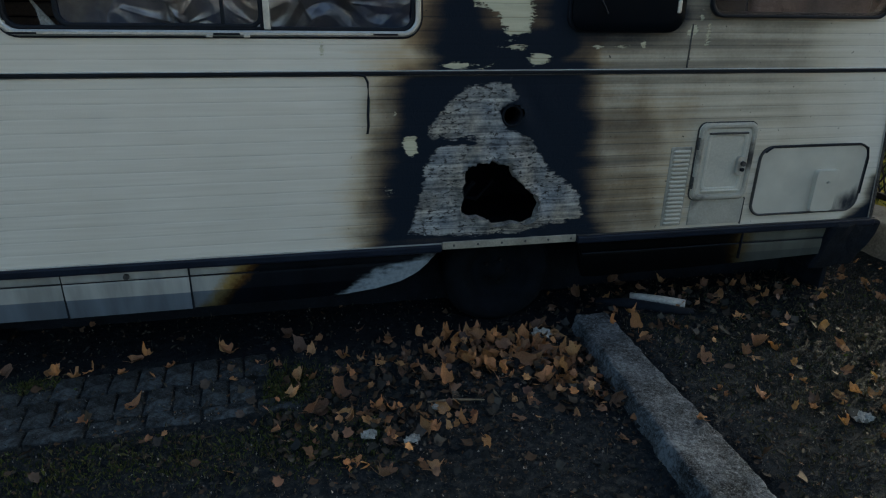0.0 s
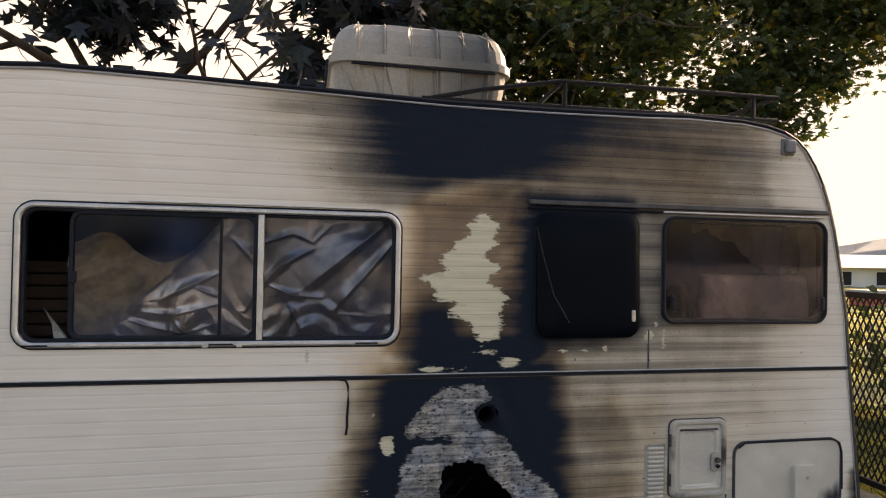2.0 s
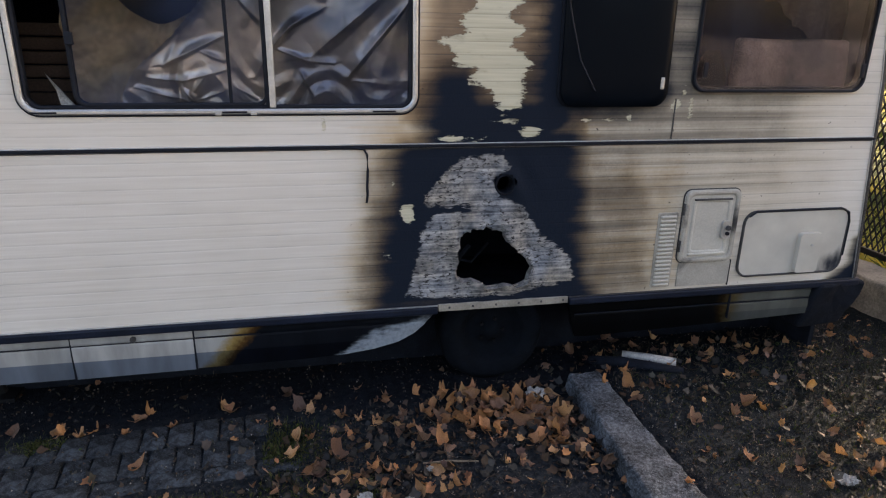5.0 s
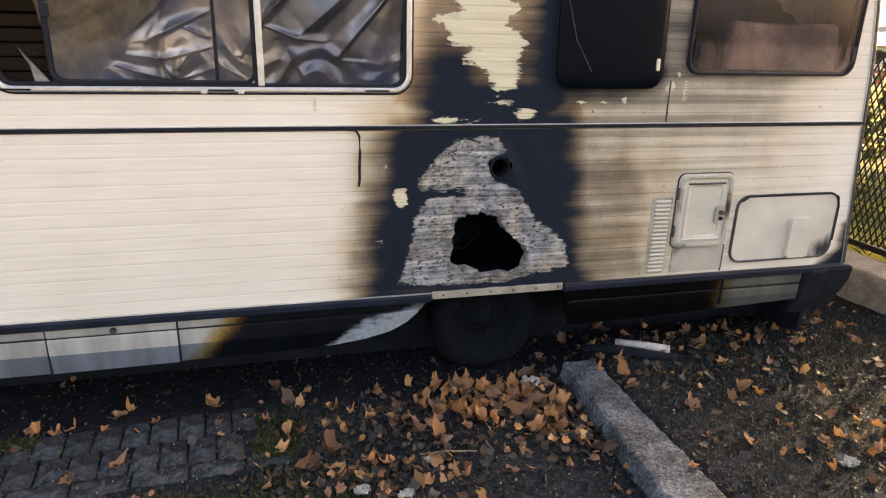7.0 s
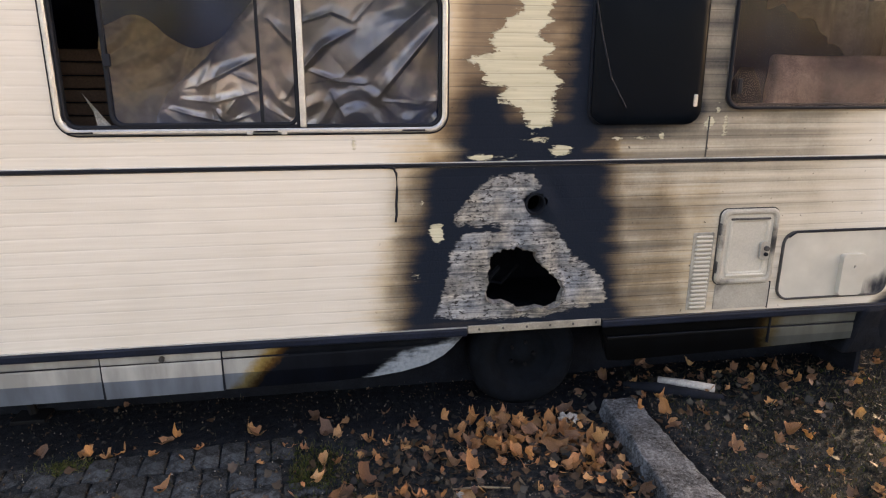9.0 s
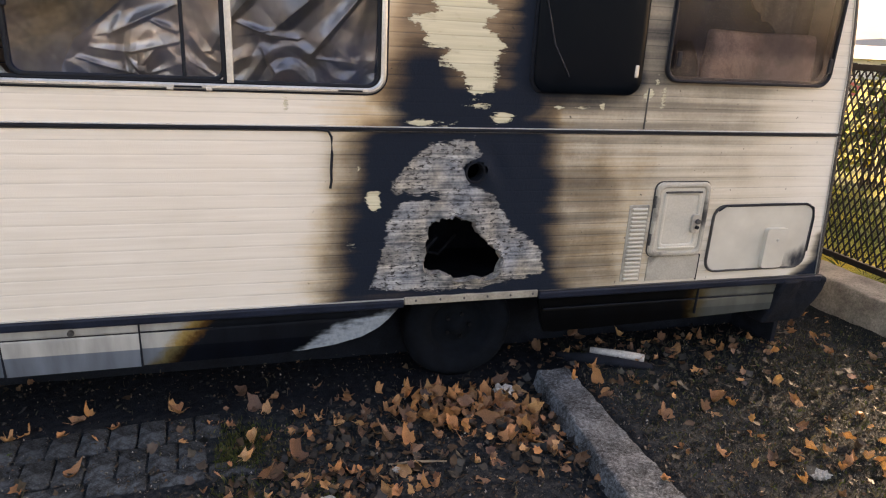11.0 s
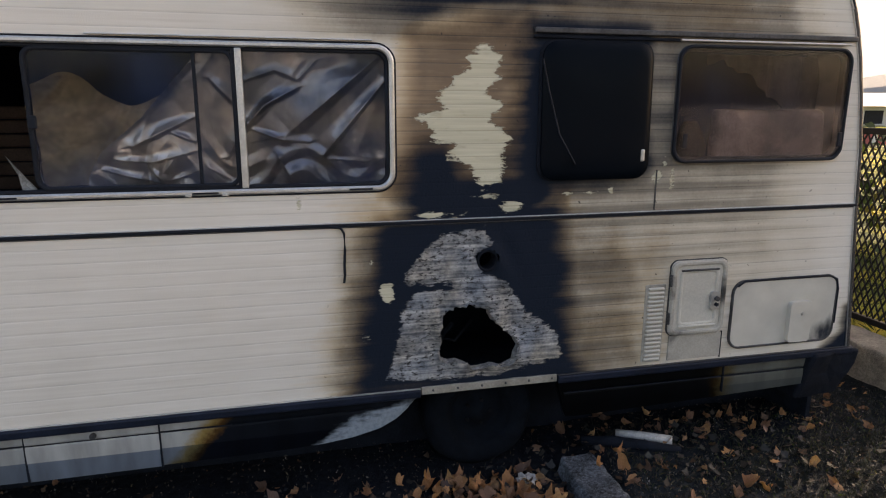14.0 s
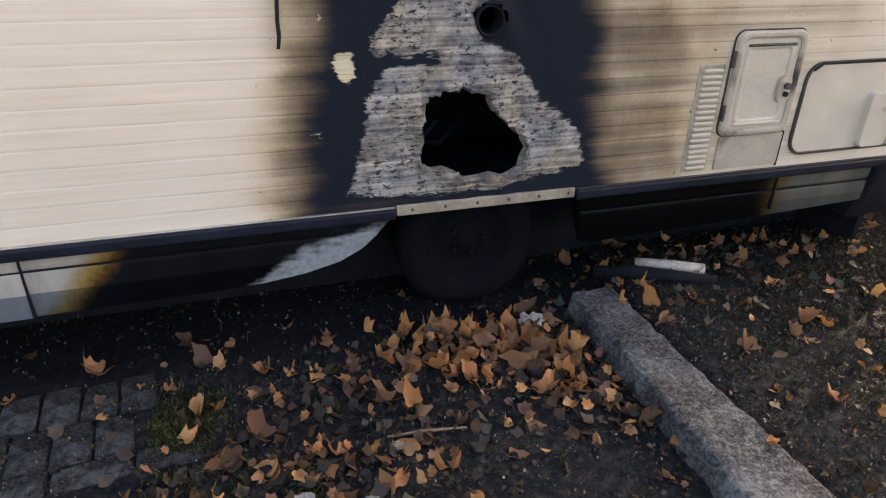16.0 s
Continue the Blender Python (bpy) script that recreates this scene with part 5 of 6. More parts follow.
# ---- on the roof ----
def build_roof_box():
    ob = thing("roof_box", "weathered grey plastic roof box with moulded ribs", "roof box")
    x0, x1, y0, y1, z0, zs, z1 = -0.535, 0.395, 0.26, 1.0, 2.566, 2.815, 3.03

    def shell(name, levels, mat, label):
        bm = bmesh.new()
        loops = []
        for z, ins, rad in levels:
            pts = rounded(x0 + ins, x1 - ins, y0 + ins, y1 - ins, rad, 5)
            fine = []
            for (ax, ay), (bx, by) in zip(pts, pts[1:] + pts[:1]):
                k = max(1, int(math.hypot(bx - ax, by - ay) / 0.018))
                fine += [(ax + (bx - ax) * i / k, ay + (by - ay) * i / k) for i in range(k)]
            loop = []
            for px, py in fine:
                u = (px - x0) / (x1 - x0) * 7.0
                deep = 0.022 if int(u) % 2 and py < y0 + 0.2 else 0.0
                loop.append(bm.verts.new((px, py + (deep if ins < 0.10 and name != "band" else 0), z)))
            loops.append(loop)
        for a, b in zip(loops, loops[1:]):
            na, nb = len(a), len(b)
            for i in range(max(na, nb)):
                q = [a[i * na // max(na, nb)], a[((i + 1) * na // max(na, nb)) % na], b[((i + 1) * nb // max(na, nb)) % nb], b[i * nb // max(na, nb)]]
                q = list(dict.fromkeys(q))
                if len(q) > 2:
                    try:
                        bm.faces.new(q)
                    except ValueError:
                        pass
        bm.faces.new(loops[-1])
        bm.faces.new(loops[0][::-1])
        bmesh.ops.recalc_face_normals(bm, faces=bm.faces)
        return part(name, bm, mat, ob, label)

    shell("tub", [(z0, 0.05, 0.10), (z0 + 0.05, 0.03, 0.11), (zs - 0.02, 0.008, 0.12)], BOX_GREY, "")
    shell("band", [(zs - 0.022, 0.004, 0.12), (zs - 0.02, -0.012, 0.13), (zs + 0.02, -0.012, 0.13), (zs + 0.024, 0.004, 0.12)], BOX_GREY, "overlapping rim of the lid")
    shell("lid", [(zs + 0.022, 0.004, 0.12), (zs + 0.09, 0.012, 0.12), (z1 - 0.06, 0.035, 0.13), (z1 - 0.02, 0.065, 0.14), (z1, 0.13, 0.14)], BOX_GREY, "")
    part("seam", box(x0 + 0.1, x1 - 0.1, y0 - 0.006, y0 + 0.01, zs - 0.034, zs - 0.023, 0.003), RUBBER, ob)
    for i in range(1, 7):
        x = x0 + (x1 - x0) * i / 7.0
        part("lid_rib", tube([(x, y0 + 0.002, zs + 0.024), (x, y0 + 0.010, zs + 0.09), (x, y0 + 0.034, z1 - 0.06), (x, y0 + 0.062, z1 - 0.02), (x, y0 + 0.125, z1 - 0.006)], 0.004, 6), BOX_GREY, ob)
        part("tub_rib", tube([(x, y0 + 0.034, z0 + 0.04), (x, y0 + 0.006, zs - 0.03)], 0.004, 6), BOX_GREY, ob)
    part("strap", tube([(x0 - 0.014, y0 + 0.08, zs), (x0 - 0.02, y0 + 0.05, zs - 0.10), (x0 - 0.03, y0 + 0.04, z0)], 0.007, 6), RUBBER, ob, "black strap")


def build_rack():
    ob = thing("roof_rack", "black steel tube roof rack", "roof rack")
    for y in (0.16, 1.7):
        part("top_rail", tube([(-0.05, y, 2.615), (0.20, y, 2.672), (0.62, y, 2.745), (1.2, y, 2.747), (1.88, y, 2.748)], 0.012), STEEL, ob)
        part("bottom_rail", tube([(-0.1, y, 2.612), (1.88, y, 2.622)], 0.011), STEEL, ob)
        for x in (0.64, 1.73):
            part("post", tube([(x, y, 2.545), (x, y, 2.747)], 0.011), STEEL, ob)
        part("brace", tube([(0.50, y, 2.625), (0.62, y, 2.738)], 0.010), STEEL, ob)
    for z in (2.622, 2.748):
        part("cross_rail", tube([(1.88, 0.16, z), (1.90, 0.5, z), (1.88, 1.7, z)], 0.011), STEEL, ob)
    for x in (0.75, 1.1, 1.45, 1.75):
        part("cross_bar", box(x - 0.03, x + 0.03, 0.16, 1.7, 2.615, 2.63, 0.003), STEEL, ob)
    for x in (0.64, 1.73):
        part("corner_brace", tube([(x, 0.16, 2.747), (x + 0.12, 0.5, 2.622)], 0.009), STEEL, ob)


build_roof_box()
build_rack()
for x, w in ((-1.43, 0.085), (-0.64, 0.08)):
    b = thing("roof_vent", "low black roof vent cap", "roof vent", "roof vents")
    part("cap", box(x - w / 2, x + w / 2, 0.12, 0.24, 2.62, 2.652, 0.006), RUBBER, b)
    part("base", box(x - w / 2 + 0.01, x + w / 2 - 0.01, 0.13, 0.23, 2.575, 2.62, 0.004), STEEL, b)

# ---- kerb, low wall, fence ----
def stone(x0, x1, y0, y1, z0, z1, cut, amount, seed, bevel=0.012):
    bm = box(x0, x1, y0, y1, z0, z1, bevel, 2)
    for ax in range(3):
        size = (x1 - x0, y1 - y0, z1 - z0)[ax]
        for c in np.arange(cut, size, cut):
            at = [x0, y0, z0]
            at[ax] += c
            no = [0, 0, 0]
            no[ax] = 1
            bmesh.ops.bisect_plane(bm, geom=bm.verts[:] + bm.edges[:] + bm.faces[:], plane_co=at, plane_no=no)
    off = Vector((seed * 3.1, 0, 0))
    for v in bm.verts:
        p = v.co * 9 + off
        q = v.co * 31 + off
        v.co += Vector((noise.noise(p), noise.noise(p + Vector((7, 1, 0))), noise.noise(p + Vector((0, 9, 4))))) * amount + Vector((noise.noise(q), noise.noise(q + Vector((3, 0, 0))), noise.noise(q + Vector((0, 3, 0))))) * amount * 0.8
    return bm


kerb = thing("kerb", "rough grey granite kerb laid across the soil", "kerb", kind="structure")
for i, (a, b) in enumerate(((-1.72, -0.02), (-3.04, -1.73))):
    bm = stone(0.60, 0.765, a, b, -0.12, 0.086, 0.02, 0.008, i, 0.012)
    for v in bm.verts:
        # battered face that widens towards its foot
        v.co.x -= (0.765 - v.co.x) / 0.165 * (0.055 * min(-v.co.y, 1.3) + 0.22 * max(0.0, 0.086 - max(v.co.z, -0.02)))
    part("kerbstone", bm, GRANITE, kerb, smooth=True)
low = thing("retaining_wall", "low mossy concrete wall under the fence", "low wall", kind="structure")
for i, (a, b) in enumerate(((-3.0, -1.0), (-0.995, 1.0), (1.005, 3.2), (3.205, 6.0))):
    part("wall_block", stone(2.98, 3.28, a, b, -0.2, 0.25, 0.08, 0.012, i + 5), CONCRETE, low, smooth=True)


def build_fence():
    ob = thing("mesh_fence", "dark diamond-mesh fence between steel rails", "fence")
    x = 3.36
    y0, y1, z0, z1 = 0.1, 6.0, 0.31, 1.60
    part("top_rail", box(x - 0.02, x + 0.02, y0, y1, z1, z1 + 0.045, 0.006), STEEL, ob)
    part("bottom_rail", box(x - 0.02, x + 0.02, y0, y1, z0 - 0.045, z0, 0.006), STEEL, ob)
    for y in (0.1, 2.6, 5.1):
        part("post", box(x + 0.022, x + 0.07, y, y + 0.05, 0.1, z1 + 0.05, 0.006), STEEL, ob)
    bm = bmesh.new()
    w, h, t = 0.052, 0.108, 0.0042
    n = int((y1 - y0) / w)
    rise = z1 - z0
    run = rise * w / h
    for i in range(-int(run / w) - 1, n + 1):
        for s in (1, -1):
            a0, a1 = y0 + i * w, y0 + i * w + run
            if s < 0:
                a0, a1 = a1, a0
            u0, u1 = 0.0, 1.0
            lo, hi = min(a0, a1), max(a0, a1)
            if hi < y0 or lo > y1:
                continue
            for lim, keep in ((y0, 1), (y1, -1)):
                if lo < lim < hi:
                    u = (lim - a0) / (a1 - a0)
                    left = (a1 > a0) == (keep > 0)
                    u0, u1 = (u, u1) if left else (u0, u)
            pa = Vector((x + 0.003 * s, a0 + (a1 - a0) * u0, z0 + rise * u0))
            pb = Vector((x + 0.003 * s, a0 + (a1 - a0) * u1, z0 + rise * u1))
            if (pb - pa).length < 0.02:
                continue
            d = (pb - pa).normalized()
            sde = Vector((0, -d.z, d.y)) * t
            dep = Vector((0.004, 0, 0))
            vs = [bm.verts.new(p) for p in (pa - sde - dep, pa + sde - dep, pb + sde - dep, pb - sde - dep, pa - sde + dep, pa + sde + dep, pb + sde + dep, pb - sde + dep)]
            for f in ((0, 1, 2, 3), (7, 6, 5, 4), (0, 4, 5, 1), (2, 6, 7, 3), (1, 5, 6, 2), (0, 3, 7, 4)):
                bm.faces.new([vs[k] for k in f])
    tagged(part("wire_mesh", bm, STEEL, ob, "diamond steel mesh"), kind="stuff")


build_fence()

# ---- beyond the fence ----
def build_far():
    ob = thing("far_building", "long low white building with a grey roof", "building")
    part("wall", box(30, 62, 36, 44, 0, 1.75, 0.05), WHITE_WALL, ob)
    bm = bmesh.new()
    pts = [(29.4, 35.4, 1.75), (62.6, 35.4, 1.75), (62.6, 44.6, 1.75), (29.4, 44.6, 1.75), (30, 40, 2.75), (62, 40, 2.75)]
    v = [bm.verts.new(p) for p in pts]
    for f in ((0, 1, 5, 4), (2, 3, 4, 5), (1, 2, 5), (3, 0, 4), (3, 2, 1, 0)):
        bm.faces.new([v[i] for i in f])
    part("roof", bm, ROOF_GREY, ob, "pale grey sheet roof")
    for i in range(8):
        w = part("window", box(32 + i * 3.8, 33.6 + i * 3.8, 35.94, 36.02, 0.5, 1.45, 0.02), RUBBER, ob)
        part("sill", box(31.9 + i * 3.8, 33.7 + i * 3.8, 35.85, 36.05, 0.42, 0.5, 0.02), WHITE_WALL, w)
    bm = bmesh.new()
    prev = None
    rng = np.random.default_rng(2)
    for i in range(50):
        a = radians(20 + i * 1.3)
        r = 420
        h = 13 + 7 * math.sin(i * 0.35) + 2.5 * rng.random()
        cur = [bm.verts.new((math.sin(a) * (r + dd), math.cos(a) * (r + dd), z)) for dd, z in ((0, -1), (20, h * 0.6), (60, h), (200, -1))]
        if prev:
            for k in range(3):
                bm.faces.new((prev[k], cur[k], cur[k + 1], prev[k + 1]))
        prev = cur
    hill = part("backdrop", bm, plain("hazy_hill", (0.30, 0.31, 0.31), 0.9, vary=0.2, scale=0.02))
    tagged(hill, "hazy wooded ridge far behind", "hill", kind="structure")


build_far()


def build_sky_wall():
    """Glowing cream wall far behind the trees that stands in for the pale sky."""
    bm = bmesh.new()
    lo, hi = [], []
    for i in range(41):
        a = radians(-60 + 114 * i / 40)
        lo.append(bm.verts.new((math.sin(a) * 850, math.cos(a) * 850, -2)))
        hi.append(bm.verts.new((math.sin(a) * 850, math.cos(a) * 850, 640)))
    for i in range(40):
        bm.faces.new((lo[i], lo[i + 1], hi[i + 1], hi[i]))
    k = Nodes("glowing_sky_wall", 1.0)
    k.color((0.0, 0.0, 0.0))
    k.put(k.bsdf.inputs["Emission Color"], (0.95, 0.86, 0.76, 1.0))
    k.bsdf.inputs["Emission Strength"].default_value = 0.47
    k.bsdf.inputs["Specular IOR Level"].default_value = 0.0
    tagged(part("sky_backdrop", bm, k.mat), "pale cream glowing wall that stands in for the sky", "sky", kind="structure")


build_sky_wall()


def build_shed():
    ob = thing("garden_shed", "small red shed with a dark roof on the far lawn", "shed")
    red = plain("red_paint", (0.45, 0.09, 0.08), 0.6)
    part("wall", box(20.2, 21.7, 17.6, 18.5, 0.25, 0.84, 0.01), red, ob)
    part("roof", box(20.1, 21.3, 17.5, 18.6, 0.84, 0.94, 0.02), ROOF_GREY, ob)
    part("door", box(20.98, 21.22, 17.585, 17.6, 0.27, 0.72, 0.004), WHITE_WALL, ob)


build_shed()

# ---- trees ----
def star_leaf(lobes=5, deep=0.42, curl=0.10):
    """A lobed leaf of unit length, as a fan from its base."""
    vs = [(0, 0, 0)]
    n = lobes * 2 + 1
    for i in range(n):
        a = radians(-118 + 236 * i / (n - 1))
        r = (1.0 if i % 2 else deep) * (1.0 - 0.22 * abs(a) / 2.1)
        x, y = r * math.sin(a), 0.28 + 0.75 * r * math.cos(a)
        vs.append((x * 0.62, y, curl * (x * x + 0.5 * (y - 0.4) ** 2)))
    faces = [(0, i, i + 1) for i in range(1, n)]
    return np.array(vs), faces


def scatter_leaves(name, centres, sizes, normals_down, mat, parent, seed, lobes=5, deep=0.42):
    rng = np.random.default_rng(seed)
    base, faces = star_leaf(lobes, deep)
    k, n = len(base), len(centres)
    yaw = rng.uniform(0, 2 * math.pi, n)
    tilt = rng.normal(normals_down, 0.55, n)
    roll = rng.normal(0, 0.5, n)
    cy, sy, ct, st, cr, sr = np.cos(yaw), np.sin(yaw), np.cos(tilt), np.sin(tilt), np.cos(roll), np.sin(roll)
    p = base[None] * sizes[:, None, None]
    x, y, z = p[..., 0], p[..., 1], p[..., 2]
    x, z = x * cr[:, None] + z * sr[:, None], -x * sr[:, None] + z * cr[:, None]
    y, z = y * ct[:, None] - z * st[:, None], y * st[:, None] + z * ct[:, None]
    x, y = x * cy[:, None] - y * sy[:, None], x * sy[:, None] + y * cy[:, None]
    verts = np.stack([x, y, z], -1) + centres[:, None]
    f = (np.array(faces)[None] + (np.arange(n) * k)[:, None, None]).reshape(-1, 3)
    me = bpy.data.meshes.new(name)
    me.vertices.add(n * k)
    me.vertices.foreach_set("co", verts.astype(np.float32).ravel())
    me.loops.add(len(f) * 3)
    me.loops.foreach_set("vertex_index", f.astype(np.int32).ravel())
    me.polygons.add(len(f))
    me.polygons.foreach_set("loop_start", np.arange(0, len(f) * 3, 3, dtype=np.int32))
    me.update()
    me.validate()
    me.materials.append(mat)
    return part(name, me, None, parent)


def branch(start, way, length, r, rng, depth, out, tips):
    """A crooked limb with side branches."""
    p, d = Vector(start), Vector(way).normalized()
    pts, n = [p.copy()], 6
    for i in range(n):
        d = (d + Vector(rng.normal(0, 0.16, 3))).normalized()
        p = p + d * length / n
        pts.append(p.copy())
        if depth and i > 1:
            side = (d + Vector(rng.normal(0, 0.75, 3))).normalized()
            branch(p, side, length * rng.uniform(0.4, 0.65), r * (1 - i / (n + 2)) * 0.6, rng, depth - 1, out, tips)
        if depth == 0 or i > 3:
            tips.append(p.copy())
    out.append((pts, [max(0.004, r * (1 - 0.85 * i / n)) for i in range(n + 1)]))


def build_tree(name, label, base, height, limbs, seed, clumps, leaf, mat, count, spread):
    tree = thing(name, label, "tree", at=(0, 0, 0))
    rng = np.random.default_rng(seed)
    limb_list, tips = [], []
    b = Vector(base)
    trunk = [b + Vector((0.05 * math.sin(i), 0.05 * math.cos(i * 1.7), height * i / 6 - 0.1)) for i in range(7)]
    limb_list.append((trunk, [0.20 - 0.018 * i for i in range(7)]))
    for way, length in limbs:
        branch(trunk[4 + int(rng.integers(0, 3))], way, length, 0.075, rng, 2, limb_list, tips)
    bm = bmesh.new()
    for pts, rad in limb_list:
        tube(pts, 0.1, 6, bm, rad)
    part("trunk", bm, BARK, tree, "", True)
    cs = []
    for (cx, cy, cz), (rx, ry, rz), n in clumps:
        d = rng.normal(size=(n, 3))
        d /= np.linalg.norm(d, axis=1, keepdims=True)
        q = d * rng.random((n, 1)) ** 0.45 * np.array([rx, ry, rz]) + np.array([cx, cy, cz])
        seeds = q[rng.integers(0, n, max(4, n // 22))]
        pull = seeds[rng.integers(0, len(seeds), n)]
        cs.append(q * 0.35 + pull * 0.65 + rng.normal(0, spread, (n, 3)))
    tip = np.array([tuple(t) for t in tips])
    if len(tip):
        cs.append(tip[rng.integers(0, len(tip), count)] + rng.normal(0, spread * 0.8, (count, 3)))
    c = np.concatenate(cs)
    scatter_leaves("crown", c, rng.uniform(0.6, 1.15, len(c)) * leaf, -0.5, mat, tree, seed)
    return tree


build_tree("sweetgum_tree", "tall leafy tree with star-shaped green and yellow leaves", (3.0, 7.2, 0), 4.2,
           [((0.2, -0.5, 0.35), 3.6), ((-0.8, -0.3, 0.4), 3.8), ((0.5, 0.0, 0.6), 2.6), ((-0.3, 0.6, 0.6), 3.0), ((0.1, -0.7, 0.3), 3.0), ((-0.9, -0.1, 0.1), 3.6), ((0.9, -0.1, 0.55), 4.2), ((0.7, -0.2, 0.7), 3.8)], 4,
           [((0.9, 6.3, 4.6), (2.2, 1.3, 1.5), 2700), ((3.4, 6.6, 4.4), (2.2, 1.3, 1.5), 3200), ((2.2, 6.8, 6.0), (3.6, 1.8, 1.3), 4500), ((4.9, 6.8, 5.9), (1.6, 1.3, 1.1), 3000), ((3.0, 7.4, 3.6), (3.0, 0.9, 0.9), 1500), ((6.5, 6.0, 6.1), (1.7, 1.0, 0.9), 2400), ((8.3, 6.2, 6.2), (1.9, 1.1, 0.95), 2900), ((10.0, 6.4, 6.9), (1.5, 1.0, 0.9), 1800), ((6.6, 6.2, 5.0), (1.3, 0.9, 0.5), 1300),
            ((5.6, 5.6, 4.2), (1.0, 0.7, 0.7), 1100), ((6.4, 5.6, 4.0), (0.55, 0.5, 0.6), 520), ((7.2, 5.8, 4.9), (0.9, 0.7, 0.5), 900), ((2.6, 5.6, 5.2), (3.0, 0.8, 1.0), 2200)], 0.16, LEAF_GREEN, 4200, 0.20)
build_tree("maple_tree", "dark-leaved tree reaching over the caravan roof", (-2.6, 4.6, 0), 3.4,
           [((0.7, -0.5, 0.25), 2.6), ((-0.6, -0.4, 0.4), 2.2), ((0.9, 0.2, 0.3), 2.4), ((-0.2, -0.6, 0.6), 2.2)], 9,
           [((-2.45, 3.6, 4.3), (0.62, 0.6, 0.62), 620), ((0.0, 3.7, 4.6), (0.95, 0.6, 0.45), 600), ((-0.62, 3.6, 3.75), (0.26, 0.3, 0.28), 70), ((0.3, 4.2, 4.4), (0.7, 0.6, 0.6), 330), ((0.05, 4.1, 3.6), (0.3, 0.4, 0.35), 60), ((-3.9, 3.8, 3.3), (0.4, 0.4, 0.3), 60), ((-1.1, 3.7, 4.95), (0.5, 0.4, 0.2), 110)], 0.25, LEAF_DARK, 230, 0.15)

# added out of view: its crown keeps sun off the ground, with gaps
build_tree("unseen_shade_tree", "added unseen leafy tree that shades the ground beside the caravan", (11.0, 4.6, 0), 3.4,
           [((0.4, 0.1, 0.8), 0.9), ((-0.3, 0.2, 0.8), 0.9), ((0.1, 0.6, 0.6), 0.9)], 21,
           [((10.9, 5.0, 4.5), (1.1, 0.9, 1.2), 3000), ((11.3, 4.2, 3.9), (0.9, 0.8, 0.8), 1800), ((11.0, 3.9, 5.6), (0.8, 0.7, 0.3), 420)], 0.22, LEAF_GREEN, 60, 0.20)

shrub = thing("shrub", "dark green shrub behind the mesh fence", "shrub")
r = np.random.default_rng(77)
d = r.normal(size=(420, 3)) * np.array([0.5, 0.4, 0.26]) + np.array([6.3, 3.1, 1.0])
scatter_leaves("crown", d, r.uniform(0.08, 0.16, 420), -0.4, LEAF_GREEN, shrub, 78, 3, 0.7)
bm = bmesh.new()
for i in range(6):
    tube([(6.3 + 0.1 * i - 0.25, 3.1, 0.2), (6.3 + 0.16 * i - 0.4, 3.0 + 0.05 * i, 0.7), (6.3 + 0.24 * i - 0.6, 2.95 + 0.06 * i, 1.2)], 0.02, 5, bm, (0.02, 0.014, 0.006))
part("stem", bm, BARK, shrub)

# ---- fallen leaves ----
def leaf_mesh(seed):
    """A dry plane leaf, cupped and twisted, with a stalk."""
    rng = np.random.default_rng(seed)
    bm = bmesh.new()
    n, lobes = 15, 5
    rows = []
    for s in (0.0, 0.4, 0.72, 1.0):
        row = []
        for i in range(n):
            a = radians(-140 + 280 * i / (n - 1))
            tip = (1.02 if i % 3 == 1 else 0.90) * rng.uniform(0.84, 1.10)
            r = s * (tip if s > 0.8 else 0.45 + 0.5 * tip) * (1.05 - 0.13 * abs(a))
            row.append((0.42 * r * math.sin(a), 0.60 * r * math.cos(a)))
        rows.append(row)
    cup, twist, fold, wave = rng.uniform(0.2, 2.6), rng.uniform(-2.6, 2.6), rng.uniform(-0.6, 2.6), rng.uniform(0.05, 0.15)
    ph = rng.uniform(0, 6)

    def bend(x, y):
        r2 = x * x + y * y
        z = cup * r2 + twist * x * y + fold * abs(x) * 0.55 + wave * math.sin(9 * x + ph) * math.cos(8 * y + ph)
        return (x, y, z)

    prev = None
    for j, row in enumerate(rows):
        if j == 0:
            prev = [bm.verts.new(bend(0, 0))]
            continue
        cur = [bm.verts.new(bend(*p)) for p in row]
        for i in range(n - 1):
            if len(prev) == 1:
                bm.faces.new((prev[0], cur[i], cur[i + 1]))
            else:
                bm.faces.new((prev[i], cur[i], cur[i + 1], prev[i + 1]))
        prev = cur
    tube([bend(0, 0), (0.03, -0.25, 0.02), (0.05 * rng.normal(), -0.55, 0.06)], 0.012, 4, bm)
    me = bpy.data.meshes.new("fallen_leaf")
    bm.to_mesh(me)
    bm.free()
    me.materials.append(LEAF_FALLEN)
    me.polygons.foreach_set("use_smooth", [True] * len(me.polygons))
    low = min(v.co.z for v in me.vertices)
    for v in me.vertices:
        v.co.z -= low
    return me


LEAVES = [leaf_mesh(40 + i) for i in range(14)]


def lay_leaf(x, y, size, rng, lift=0.0, tilt=16.0):
    me = LEAVES[int(rng.integers(0, len(LEAVES)))]
    ob = new("fallen_leaf", me)
    z = float(ground_height(x, y)) - 0.004 + lift
    if 0.58 < x < 0.77 and y < -0.02:
        z = 0.088
    ob.matrix_world = pose(x, y, z, rng.normal(0, tilt), rng.normal(0, tilt), rng.uniform(0, 360)) @ Matrix.Diagonal((size, size, size, 1))
    tagged(ob, "dry brown fallen plane leaf on burnt soil", "leaf", "fallen leaves")


rng = np.random.default_rng(12)
